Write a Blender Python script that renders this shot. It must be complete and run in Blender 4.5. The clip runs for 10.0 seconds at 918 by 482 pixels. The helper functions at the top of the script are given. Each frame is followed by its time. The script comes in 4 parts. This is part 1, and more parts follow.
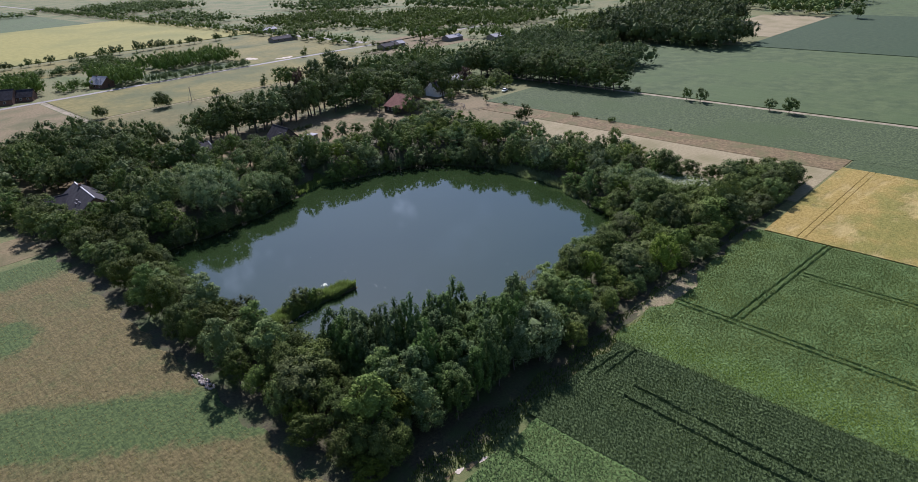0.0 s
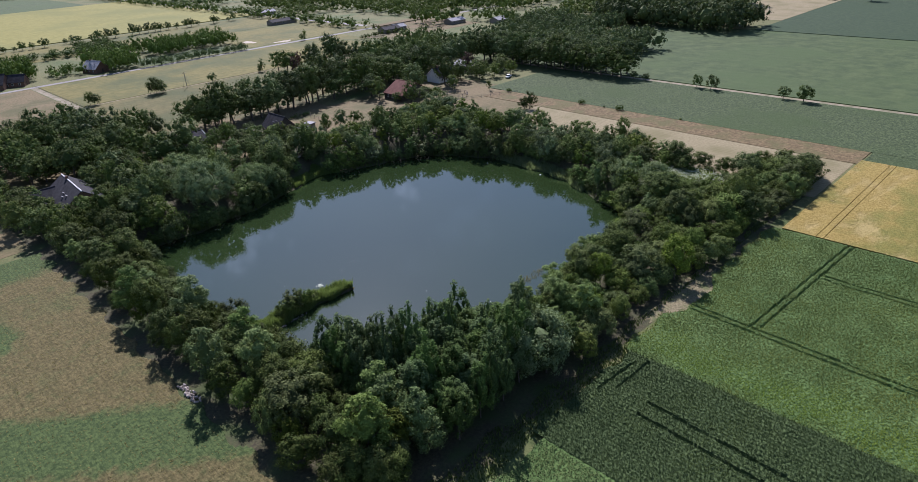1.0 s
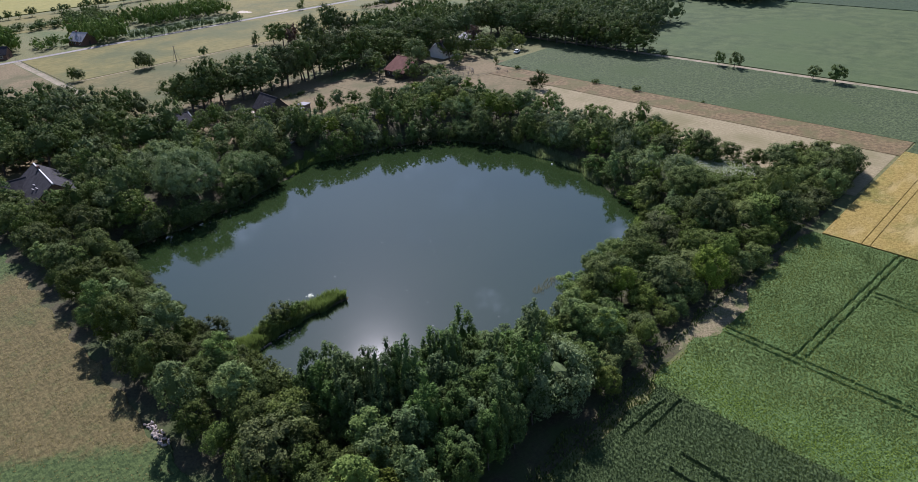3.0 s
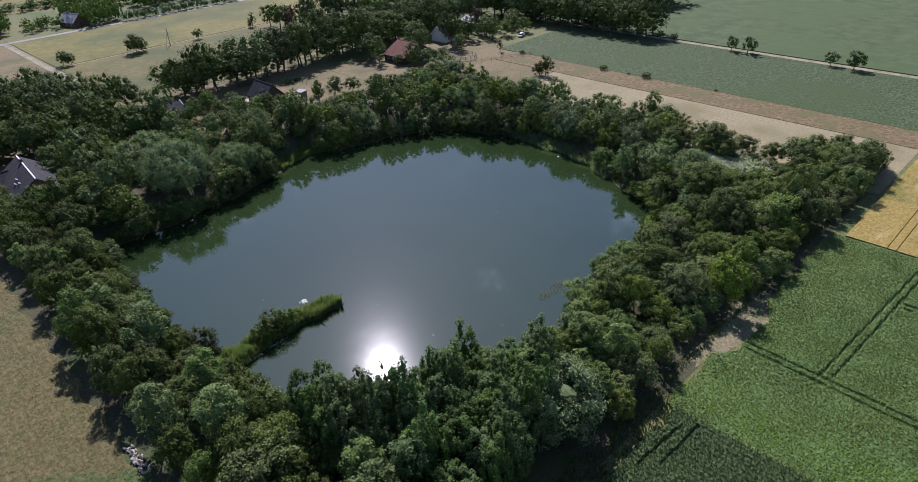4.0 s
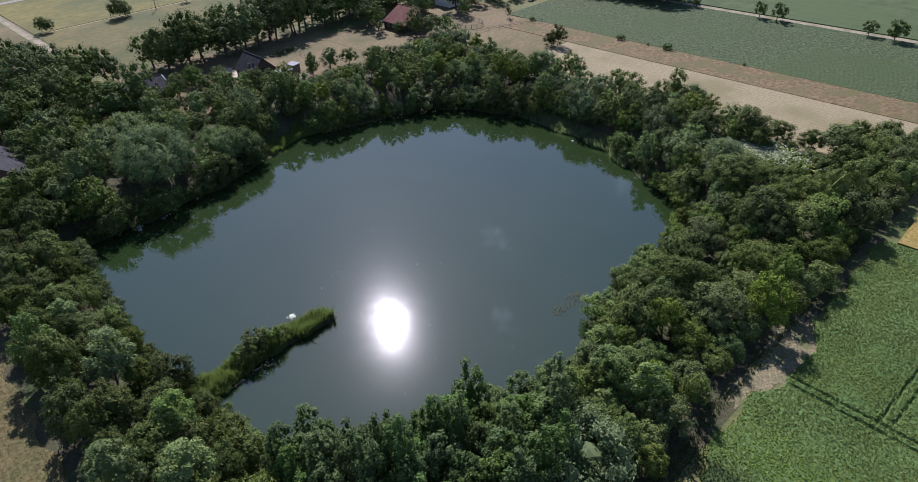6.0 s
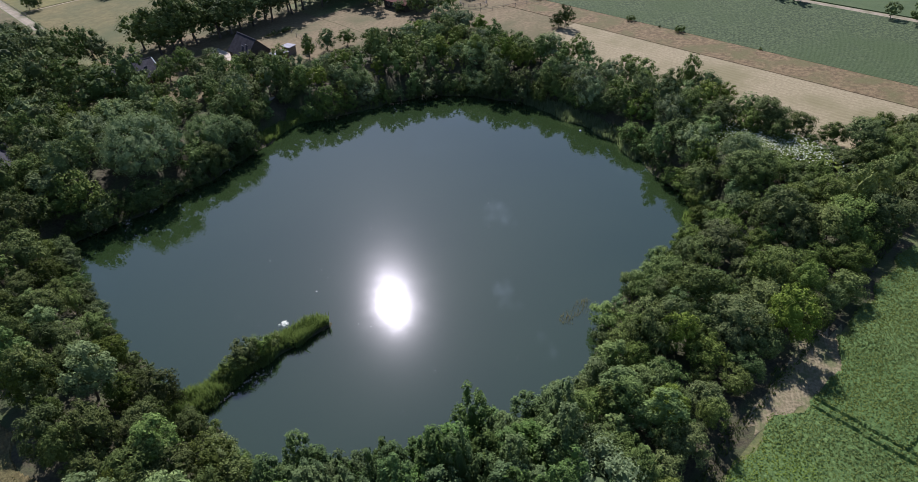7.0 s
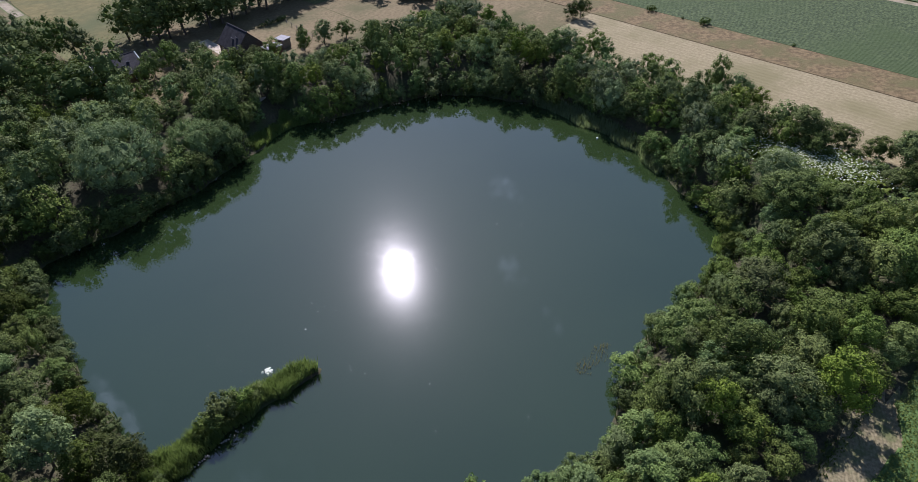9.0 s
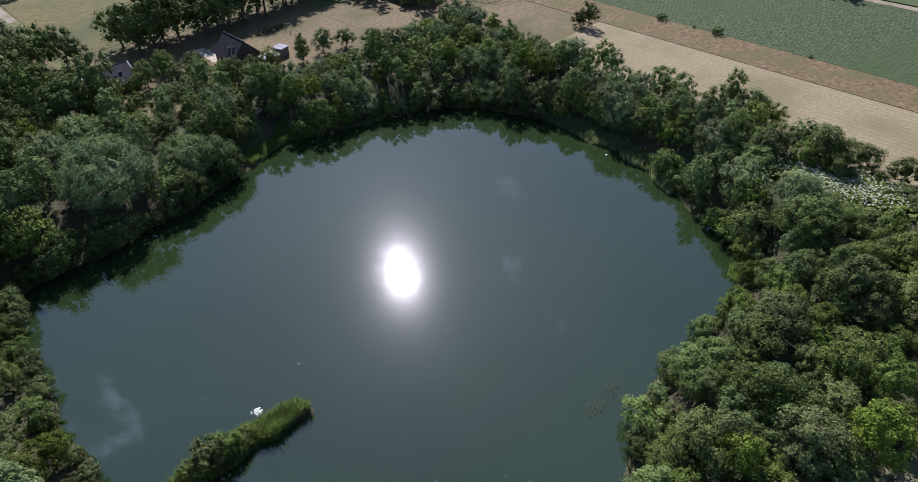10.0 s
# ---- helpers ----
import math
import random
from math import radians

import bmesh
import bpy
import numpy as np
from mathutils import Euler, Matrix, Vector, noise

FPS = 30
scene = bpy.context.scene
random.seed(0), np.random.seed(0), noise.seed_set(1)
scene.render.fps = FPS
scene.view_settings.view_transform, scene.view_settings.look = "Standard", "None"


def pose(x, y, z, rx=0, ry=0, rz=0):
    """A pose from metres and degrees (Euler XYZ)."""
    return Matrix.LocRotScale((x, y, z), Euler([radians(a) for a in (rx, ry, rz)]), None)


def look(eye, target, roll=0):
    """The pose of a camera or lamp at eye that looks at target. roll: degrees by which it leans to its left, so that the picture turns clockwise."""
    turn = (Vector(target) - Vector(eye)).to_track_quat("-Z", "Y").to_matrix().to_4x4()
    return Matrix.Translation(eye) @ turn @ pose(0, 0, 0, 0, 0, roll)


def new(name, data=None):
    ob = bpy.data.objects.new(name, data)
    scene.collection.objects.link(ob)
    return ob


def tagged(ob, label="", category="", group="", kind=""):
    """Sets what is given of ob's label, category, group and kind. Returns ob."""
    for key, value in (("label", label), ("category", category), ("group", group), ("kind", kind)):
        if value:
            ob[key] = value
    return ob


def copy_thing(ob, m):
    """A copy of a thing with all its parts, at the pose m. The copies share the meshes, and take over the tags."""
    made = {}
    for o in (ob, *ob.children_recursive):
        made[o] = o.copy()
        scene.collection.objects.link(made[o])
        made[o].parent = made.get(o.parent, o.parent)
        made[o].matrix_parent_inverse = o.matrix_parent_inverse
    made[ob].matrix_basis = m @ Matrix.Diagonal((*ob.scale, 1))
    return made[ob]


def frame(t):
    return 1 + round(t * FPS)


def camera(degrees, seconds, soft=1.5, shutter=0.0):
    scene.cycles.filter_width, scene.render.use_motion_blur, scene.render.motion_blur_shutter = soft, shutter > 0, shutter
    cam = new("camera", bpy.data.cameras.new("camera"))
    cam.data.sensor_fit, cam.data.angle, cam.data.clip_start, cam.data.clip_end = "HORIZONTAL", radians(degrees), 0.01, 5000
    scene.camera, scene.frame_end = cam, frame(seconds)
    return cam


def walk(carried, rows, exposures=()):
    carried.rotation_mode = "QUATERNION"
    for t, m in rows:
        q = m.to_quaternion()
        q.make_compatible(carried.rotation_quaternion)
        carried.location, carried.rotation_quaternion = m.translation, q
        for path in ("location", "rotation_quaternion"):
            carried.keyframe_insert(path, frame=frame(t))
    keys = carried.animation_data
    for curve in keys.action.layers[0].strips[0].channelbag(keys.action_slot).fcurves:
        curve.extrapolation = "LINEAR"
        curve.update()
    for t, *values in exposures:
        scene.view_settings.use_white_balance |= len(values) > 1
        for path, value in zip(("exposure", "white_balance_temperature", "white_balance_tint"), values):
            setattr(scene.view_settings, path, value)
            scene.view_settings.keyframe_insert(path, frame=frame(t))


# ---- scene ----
cam = camera(70.3, 10.0, 0.5)
PATH = [
    (0, (2.015, 0.373, 65.343), (3.291, 1.669, 64.511), -3.0),
    (0.5, (4.762, 2.965, 65.368), (6.027, 4.257, 64.513), -3.0),
    (1, (7.691, 5.815, 65.409), (8.945, 7.102, 64.531), -3.0),
    (1.5, (10.422, 8.541, 65.452), (11.666, 9.824, 64.555), -2.9),
    (2, (13.298, 11.45, 65.528), (14.532, 12.728, 64.609), -3.0),
    (2.5, (15.976, 14.181, 65.578), (17.2, 15.454, 64.64), -3.0),
    (4, (24.708, 22.824, 66.063), (25.892, 24.076, 65.048), -3.0),
    (4.5, (27.362, 25.551, 66.16), (28.534, 26.794, 65.121), -3.0),
    (5, (30.396, 28.497, 66.281), (31.55, 29.732, 65.212), -3.1),
    (5.5, (32.94, 31.203, 66.39), (34.079, 32.429, 65.295), -3.2),
    (7, (41.066, 39.502, 66.716), (42.151, 40.692, 65.531), -3.2),
    (7.5, (43.493, 41.95, 66.803), (44.558, 43.126, 65.586), -3.2),
    (8, (46.26, 44.5, 66.821), (47.305, 45.67, 65.58), -3.3),
    (8.5, (48.698, 47.099, 66.925), (49.739, 48.267, 65.679), -3.3),
    (9, (51.457, 49.991, 66.979), (52.495, 51.162, 65.734), -3.3),
    (9.5, (53.878, 52.487, 67.036), (54.913, 53.659, 65.789), -3.2),
    (10, (56.559, 55.123, 66.965), (57.588, 56.3, 65.718), -3.3),
]

walk(cam, [(t, look(eye, target, roll)) for t, eye, target, roll in PATH], [(0.0, 0.41, 5600, 27), (10.0, 0.41, 5600, 27)])

# ---- light: high summer sun ahead of the camera, clear sky ----
SUN_ELEV, SUN_AZ = 41.0, 55.6
world = bpy.data.worlds.new("sky")
scene.world = world
world.use_nodes = True
wn = world.node_tree.nodes
wl = world.node_tree.links
sky = wn.new("ShaderNodeTexSky")
sky.sky_type, sky.sun_disc = "NISHITA", False
sky.sun_elevation, sky.sun_rotation = radians(SUN_ELEV), radians(90 - SUN_AZ)
sky.air_density, sky.dust_density, sky.ozone_density = 1.4, 0.5, 3.5
# thin high cloud all over the sky
sky_way = wn.new("ShaderNodeTexCoord")
cloud = wn.new("ShaderNodeTexNoise")
cloud.inputs["Scale"].default_value, cloud.inputs["Detail"].default_value, cloud.inputs["Roughness"].default_value = 3.2, 7.0, 0.6
wl.new(sky_way.outputs["Generated"], cloud.inputs["Vector"])
veil = wn.new("ShaderNodeMapRange")
veil.interpolation_type = "SMOOTHSTEP"
veil.inputs["From Min"].default_value, veil.inputs["From Max"].default_value = 0.56, 0.74
veil.inputs["To Min"].default_value, veil.inputs["To Max"].default_value = 0.02, 0.4
wl.new(cloud.outputs[0], veil.inputs["Value"])
cover = wn.new("ShaderNodeMix")
cover.data_type = "RGBA"
wl.new(veil.outputs[0], cover.inputs["Factor"])
wl.new(sky.outputs[0], cover.inputs[6])
cover.inputs[7].default_value = (9.0, 12.0, 16.0, 1.0)
# a few small wisps of cloud: elevation and azimuth in degrees, breadth in degrees, density
sky_color = cover.outputs[2]
wisp_grain = wn.new("ShaderNodeTexNoise")
wisp_grain.inputs["Scale"].default_value, wisp_grain.inputs["Detail"].default_value, wisp_grain.inputs["Roughness"].default_value = 16.0, 8.0, 0.62
wl.new(sky_way.outputs["Generated"], wisp_grain.inputs["Vector"])
for elev, az, wide, dense in ((34.4, 43.5, 3.0, 0.55), (41.8, 41.8, 3.0, 0.6), (45.7, 38.0, 2.4, 0.35), (45.4, 90.0, 6.0, 0.5), (20.6, 50.5, 3.5, 0.5), (24.0, 66.0, 6.0, 0.3), (28.0, 30.0, 5.0, 0.3)):
    toward = wn.new("ShaderNodeVectorMath")
    toward.operation = "DOT_PRODUCT"
    wl.new(sky_way.outputs["Generated"], toward.inputs[0])
    toward.inputs[1].default_value = (math.cos(radians(elev)) * math.cos(radians(az)), math.cos(radians(elev)) * math.sin(radians(az)), math.sin(radians(elev)))
    puff = wn.new("ShaderNodeMapRange")
    puff.interpolation_type = "SMOOTHSTEP"
    puff.inputs["From Min"].default_value, puff.inputs["From Max"].default_value = math.cos(radians(wide)), 1.0
    puff.inputs["To Max"].default_value = 0.3
    wl.new(toward.outputs["Value"], puff.inputs["Value"])
    torn = wn.new("ShaderNodeMath")
    torn.operation = "ADD"
    wl.new(puff.outputs[0], torn.inputs[0])
    wl.new(wisp_grain.outputs[0], torn.inputs[1])
    thick = wn.new("ShaderNodeMapRange")
    thick.interpolation_type = "SMOOTHSTEP"
    thick.inputs["From Min"].default_value, thick.inputs["From Max"].default_value = 0.76, 1.02
    thick.inputs["To Max"].default_value = dense
    wl.new(torn.outputs[0], thick.inputs["Value"])
    wisp = wn.new("ShaderNodeMix")
    wisp.data_type = "RGBA"
    wl.new(thick.outputs[0], wisp.inputs["Factor"])
    wl.new(sky_color, wisp.inputs[6])
    wisp.inputs[7].default_value = (22.0, 26.0, 30.0, 1.0)
    sky_color = wisp.outputs[2]
wl.new(sky_color, wn["Background"].inputs["Color"])
wn["Background"].inputs["Strength"].default_value = 0.066
sun_way = Vector((math.cos(radians(SUN_ELEV)) * math.cos(radians(SUN_AZ)), math.cos(radians(SUN_ELEV)) * math.sin(radians(SUN_AZ)), math.sin(radians(SUN_ELEV))))
sun = new("sun", bpy.data.lights.new("sun", "SUN"))
sun.data.energy, sun.data.angle, sun.data.color = 5.9, radians(0.53), (1.0, 0.93, 0.82)
sun.matrix_world = look(sun_way * 300, (0, 0, 0))

# ---- materials ----
class Shader:
    """A node material under construction."""

    def __init__(self, name, rough=0.8, spec=0.3):
        self.mat = bpy.data.materials.new(name)
        self.mat.use_nodes = True
        self.nodes, self.links = self.mat.node_tree.nodes, self.mat.node_tree.links
        self.bsdf = self.nodes["Principled BSDF"]
        self.bsdf.inputs["Roughness"].default_value = rough
        self.bsdf.inputs["Specular IOR Level"].default_value = spec
        self.coord = self.nodes.new("ShaderNodeTexCoord").outputs["Object"]

    def put(self, socket, value):
        if isinstance(value, bpy.types.NodeSocket):
            self.links.new(value, socket)
        else:
            socket.default_value = value

    def math(self, op, a, b=0.0, clamp=False):
        n = self.nodes.new("ShaderNodeMath")
        n.operation, n.use_clamp = op, clamp
        self.put(n.inputs[0], a), self.put(n.inputs[1], b)
        return n.outputs[0]

    def axes(self):
        n = self.nodes.new("ShaderNodeSeparateXYZ")
        self.links.new(self.coord, n.inputs[0])
        return n.outputs

    def stretch(self, sx, sy, sz=1.0, turn=0.0):
        n = self.nodes.new("ShaderNodeMapping")
        n.inputs["Scale"].default_value = (sx, sy, sz)
        n.inputs["Rotation"].default_value = (0, 0, radians(turn))
        self.links.new(self.coord, n.inputs["Vector"])
        return n.outputs[0]

    def noise(self, scale, detail=4.0, rough=0.55, vector=None):
        n = self.nodes.new("ShaderNodeTexNoise")
        n.inputs["Scale"].default_value, n.inputs["Detail"].default_value, n.inputs["Roughness"].default_value = scale, detail, rough
        self.links.new(vector or self.coord, n.inputs["Vector"])
        return n.outputs[0]

    def cells(self, scale, vector=None):
        n = self.nodes.new("ShaderNodeTexVoronoi")
        n.inputs["Scale"].default_value = scale
        self.links.new(vector or self.coord, n.inputs["Vector"])
        return n.outputs["Distance"]

    def ramp(self, value, low, high):
        n = self.nodes.new("ShaderNodeMapRange")
        n.interpolation_type = "SMOOTHSTEP"
        self.put(n.inputs["Value"], value)
        n.inputs["From Min"].default_value, n.inputs["From Max"].default_value = low, high
        return n.outputs[0]

    def mix(self, factor, a, b, how="MIX"):
        n = self.nodes.new("ShaderNodeMix")
        n.data_type, n.blend_type = "RGBA", how
        self.put(n.inputs["Factor"], factor)
        for socket, value in ((n.inputs[6], a), (n.inputs[7], b)):
            self.put(socket, value if isinstance(value, bpy.types.NodeSocket) else (*value, 1.0))
        return n.outputs[2]

    def color(self, value):
        self.put(self.bsdf.inputs["Base Color"], value if isinstance(value, bpy.types.NodeSocket) else (*value, 1.0))
        return self

    def bump(self, height, depth, strength=1.0):
        n = self.nodes.new("ShaderNodeBump")
        n.inputs["Distance"].default_value, n.inputs["Strength"].default_value = depth, strength
        self.put(n.inputs["Height"], height)
        self.links.new(n.outputs[0], self.bsdf.inputs["Normal"])
        return self

    def random_thing(self):
        return self.nodes.new("ShaderNodeObjectInfo").outputs["Random"]

    def random_island(self):
        return self.nodes.new("ShaderNodeNewGeometry").outputs["Random Per Island"]


def leaf_material(name, dark, light, glow=0.08, patches=0.0, lush=None):
    s = Shader(name, 0.7, 0.05)
    tone = s.mix(s.math("ADD", s.math("MULTIPLY", s.random_island(), 0.9), 0.05), dark, light)
    if lush:
        x = s.math("ADD", s.axes()[0], s.math("MULTIPLY", s.math("SUBTRACT", s.noise(0.12, 6, 0.65), 0.5), 14.0))
        strip = s.math("MULTIPLY", s.ramp(x, lush[0] - 2, lush[0] + 2), s.math("SUBTRACT", 1.0, s.ramp(x, lush[1] - 3, lush[1] + 4)))
        tone = s.mix(s.math("MULTIPLY", strip, 0.8), tone, (light[0] * 1.1, light[1] * 1.3, light[2] * 0.65))
    if patches:
        where = s.ramp(s.noise(patches, 4, 0.6), 0.4, 0.68)
        tone = s.mix(where, tone, s.mix(0.6, tone, (light[0] * 1.25, light[1] * 1.15, light[2] * 0.8)))
    hue = s.nodes.new("ShaderNodeHueSaturation")
    r = s.random_thing()
    s.links.new(s.math("ADD", s.math("MULTIPLY", r, 0.024), 0.485), hue.inputs["Hue"])
    s.links.new(s.math("ADD", s.math("MULTIPLY", s.math("FRACT", s.math("MULTIPLY", r, 7.3)), 0.6), 0.8), hue.inputs["Value"])
    s.links.new(s.math("ADD", s.math("MULTIPLY", s.math("FRACT", s.math("MULTIPLY", r, 13.7)), 0.26), 0.93), hue.inputs["Saturation"])
    s.links.new(tone, hue.inputs["Color"])
    s.color(hue.outputs[0])
    thin = s.nodes.new("ShaderNodeBsdfTranslucent")
    s.links.new(s.mix(0.5, hue.outputs[0], (light[0] * 1.6, light[1] * 1.7, light[2])), thin.inputs["Color"])
    blend = s.nodes.new("ShaderNodeMixShader")
    blend.inputs[0].default_value = glow
    s.links.new(s.bsdf.outputs[0], blend.inputs[1])
    s.links.new(thin.outputs[0], blend.inputs[2])
    s.links.new(blend.outputs[0], s.nodes["Material Output"].inputs["Surface"])
    return s.mat


def speckled(name, a, b, fine, broad, c=None, depth=0.1, bump_scale=None, rough=0.9, spec=0.15, lines=None, sharp=0.2):
    """Ground cover: two tones in fine grain, a third in broad patches, with relief; lines: (spacing, turn, strength) for drilled rows."""
    s = Shader(name, rough, spec)
    grain = s.noise(fine, 6, 0.65)
    tone = s.mix(s.ramp(grain, 0.5 - sharp, 0.5 + sharp), a, b)
    if c:
        tone = s.mix(s.ramp(s.noise(broad, 5, 0.6), 0.42, 0.66), tone, c)
    height = s.noise(bump_scale or fine, 5, 0.65)
    if lines:
        spacing, turn, strength = lines
        w = s.nodes.new("ShaderNodeTexWave")
        w.bands_direction = "X"
        w.inputs["Scale"].default_value = 0.314 / spacing
        w.inputs["Distortion"].default_value = 1.5
        w.inputs["Detail"].default_value = 2.0
        w.inputs["Detail Scale"].default_value = 2.0
        s.links.new(s.stretch(1, 1, 1, turn), w.inputs["Vector"])
        height = s.math("ADD", height, s.math("MULTIPLY", w.outputs["Fac"], strength))
        tone = s.mix(s.math("MULTIPLY", w.outputs["Fac"], 0.35 * strength), tone, s.mix(0.55, tone, (0.0, 0.0, 0.0)))
    s.color(tone).bump(height, depth)
    return s.mat


def plain(name, a, b, scale=3.0, rough=0.7, spec=0.3, metal=0.0, depth=0.01):
    s = Shader(name, rough, spec)
    s.bsdf.inputs["Metallic"].default_value = metal
    s.color(s.mix(s.ramp(s.math("ADD", s.math("MULTIPLY", s.noise(scale, 6, 0.6), 0.7), s.math("MULTIPLY", s.noise(scale * 7, 4), 0.3)), 0.3, 0.7), a, b))
    s.bump(s.noise(scale * 6, 4), depth)
    return s.mat


def tiles(name, a, b, turn=0.0):
    """Roof tiles: courses and single tiles in relief, weathered."""
    s = Shader(name, 0.85, 0.1)
    rnd = s.mix(s.ramp(s.noise(0.8, 6, 0.65), 0.3, 0.7), a, b)
    s.color(s.mix(s.ramp(s.noise(6, 3), 0.35, 0.75), rnd, s.mix(0.35, rnd, (0.02, 0.025, 0.02))))
    s.bump(s.cells(4.0), 0.03)
    return s.mat


LEAF = {
    "green": leaf_material("leaf_green", (0.046, 0.067, 0.022), (0.138, 0.178, 0.055)),
    "dark": leaf_material("leaf_dark", (0.043, 0.064, 0.022), (0.113, 0.150, 0.049)),
    "lime": leaf_material("leaf_lime", (0.064, 0.092, 0.024), (0.168, 0.216, 0.058)),
    "silver": leaf_material("leaf_silver", (0.082, 0.111, 0.049), (0.192, 0.242, 0.112), 0.2),
    "olive": leaf_material("leaf_olive", (0.033, 0.047, 0.013), (0.088, 0.115, 0.030)),
    "sage": leaf_material("leaf_sage", (0.065, 0.101, 0.032), (0.158, 0.216, 0.074)),
    "poplar": leaf_material("leaf_poplar", (0.036, 0.062, 0.021), (0.110, 0.160, 0.055)),
    "reed": leaf_material("leaf_reed", (0.095, 0.138, 0.042), (0.195, 0.255, 0.085), 0.3),
    "palereed": leaf_material("leaf_palereed", (0.120, 0.160, 0.070), (0.230, 0.280, 0.140), 0.4),
    "needle": leaf_material("leaf_needle", (0.027, 0.049, 0.021), (0.060, 0.095, 0.038), 0.1),
    "copper": leaf_material("leaf_copper", (0.045, 0.030, 0.025), (0.090, 0.060, 0.045), 0.2),
    "crop": leaf_material("leaf_crop", (0.068, 0.102, 0.030), (0.118, 0.166, 0.050), 0.15, 0.05, (90, 98)),
    "cropdark": leaf_material("leaf_cropdark", (0.040, 0.064, 0.022), (0.070, 0.106, 0.036), 0.12, 0.08),
    "clover": leaf_material("leaf_clover", (0.078, 0.108, 0.042), (0.150, 0.186, 0.082), 0.15, 0.05),
    "straw": leaf_material("leaf_straw", (0.120, 0.105, 0.048), (0.215, 0.188, 0.094), 0.3),
    "swan": leaf_material("swan_white", (0.450, 0.470, 0.400), (0.750, 0.760, 0.680), 0.2),
    "white": leaf_material("blossom_white", (0.210, 0.245, 0.150), (0.460, 0.480, 0.350), 0.2),
}
BARK = plain("bark", (0.06, 0.05, 0.04), (0.14, 0.12, 0.10), 4.0, 0.9, 0.1, depth=0.04)
GRASS = speckled("meadow_grass", (0.085, 0.100, 0.035), (0.165, 0.155, 0.065), 1.2, 0.035, (0.065, 0.095, 0.028), 0.12, 2.0)
MEADOW = speckled("tired_meadow", (0.100, 0.088, 0.030), (0.156, 0.134, 0.050), 0.4, 0.02, (0.070, 0.081, 0.028), 0.1, 1.4)
DRYGRASS = speckled("dry_grass", (0.115, 0.090, 0.043), (0.189, 0.151, 0.077), 1.0, 0.05, (0.090, 0.087, 0.035), 0.08, 2.0)
PASTURE = speckled("hay_pasture", (0.116, 0.107, 0.028), (0.175, 0.155, 0.046), 0.3, 0.02, (0.075, 0.088, 0.029), 0.1, 1.2, lines=(4.0, 90, 0.25))
STUBBLE = speckled("pale_stubble", (0.196, 0.165, 0.090), (0.287, 0.247, 0.141), 1.6, 0.06, (0.178, 0.158, 0.077), 0.1, 2.0, lines=(1.5, 0, 0.3))
BROWN = speckled("brown_headland", (0.095, 0.070, 0.033), (0.185, 0.138, 0.068), 0.8, 0.12, (0.108, 0.100, 0.040), 0.2, 1.6, sharp=0.16)
BEET = speckled("beet_leaves", (0.052, 0.094, 0.026), (0.110, 0.170, 0.048), 2.2, 0.03, (0.060, 0.108, 0.028), 0.3, 1.6)
BEAN = speckled("bean_leaves", (0.030, 0.050, 0.017), (0.068, 0.102, 0.034), 2.2, 0.05, (0.042, 0.068, 0.023), 0.3, 1.6, lines=(0.8, 0, 0.3))
TEAL = speckled("potato_leaves", (0.033, 0.051, 0.021), (0.084, 0.114, 0.046), 1.5, 0.03, (0.053, 0.081, 0.028), 0.5, 0.9, lines=(0.75, 0, 0.2), sharp=0.12)
MEADOWGREEN = speckled("young_grass", (0.044, 0.069, 0.026), (0.077, 0.106, 0.040), 0.14, 0.02, (0.060, 0.092, 0.032), 0.15, 0.8, lines=(6.0, 0, 0.15))
DARKGREEN = speckled("far_crop", (0.026, 0.048, 0.022), (0.044, 0.070, 0.030), 0.4, 0.01, (0.034, 0.060, 0.026), 0.2, 0.6)
YELLOWFIELD = speckled("ripe_grain", (0.176, 0.170, 0.040), (0.232, 0.214, 0.056), 0.2, 0.01, (0.150, 0.156, 0.040), 0.1, 0.6)
SAND = speckled("pale_sand", (0.380, 0.330, 0.250), (0.520, 0.460, 0.370), 1.5, 0.3, (0.300, 0.260, 0.170), 0.06, 3.0)
TRACK = speckled("sandy_track", (0.200, 0.172, 0.115), (0.300, 0.260, 0.180), 0.8, 0.15, (0.150, 0.145, 0.080), 0.06, 3.0)
BARESOIL = speckled("bare_drilled_soil", (0.135, 0.115, 0.062), (0.240, 0.205, 0.118), 2.4, 0.4, (0.105, 0.118, 0.046), 0.1, 3.0, lines=(0.4, 60, 0.3), sharp=0.14)
LITTER = speckled("leaf_litter", (0.045, 0.040, 0.025), (0.085, 0.080, 0.040), 2.0, 0.15, (0.055, 0.075, 0.025), 0.15, 3.0)
ROAD = plain("pale_asphalt", (0.17, 0.16, 0.145), (0.25, 0.235, 0.21), 0.3, 0.85, 0.2)
SLATE = tiles("dark_roof_tiles", (0.022, 0.022, 0.026), (0.050, 0.049, 0.055))
REDTILE = tiles("red_roof_tiles", (0.105, 0.042, 0.032), (0.175, 0.078, 0.058))
GREYROOF = plain("fibre_cement", (0.20, 0.20, 0.21), (0.34, 0.34, 0.35), 0.6, 0.8, 0.2)
BRICK = plain("brick_wall", (0.12, 0.070, 0.050), (0.19, 0.115, 0.085), 2.5, 0.85, 0.15)
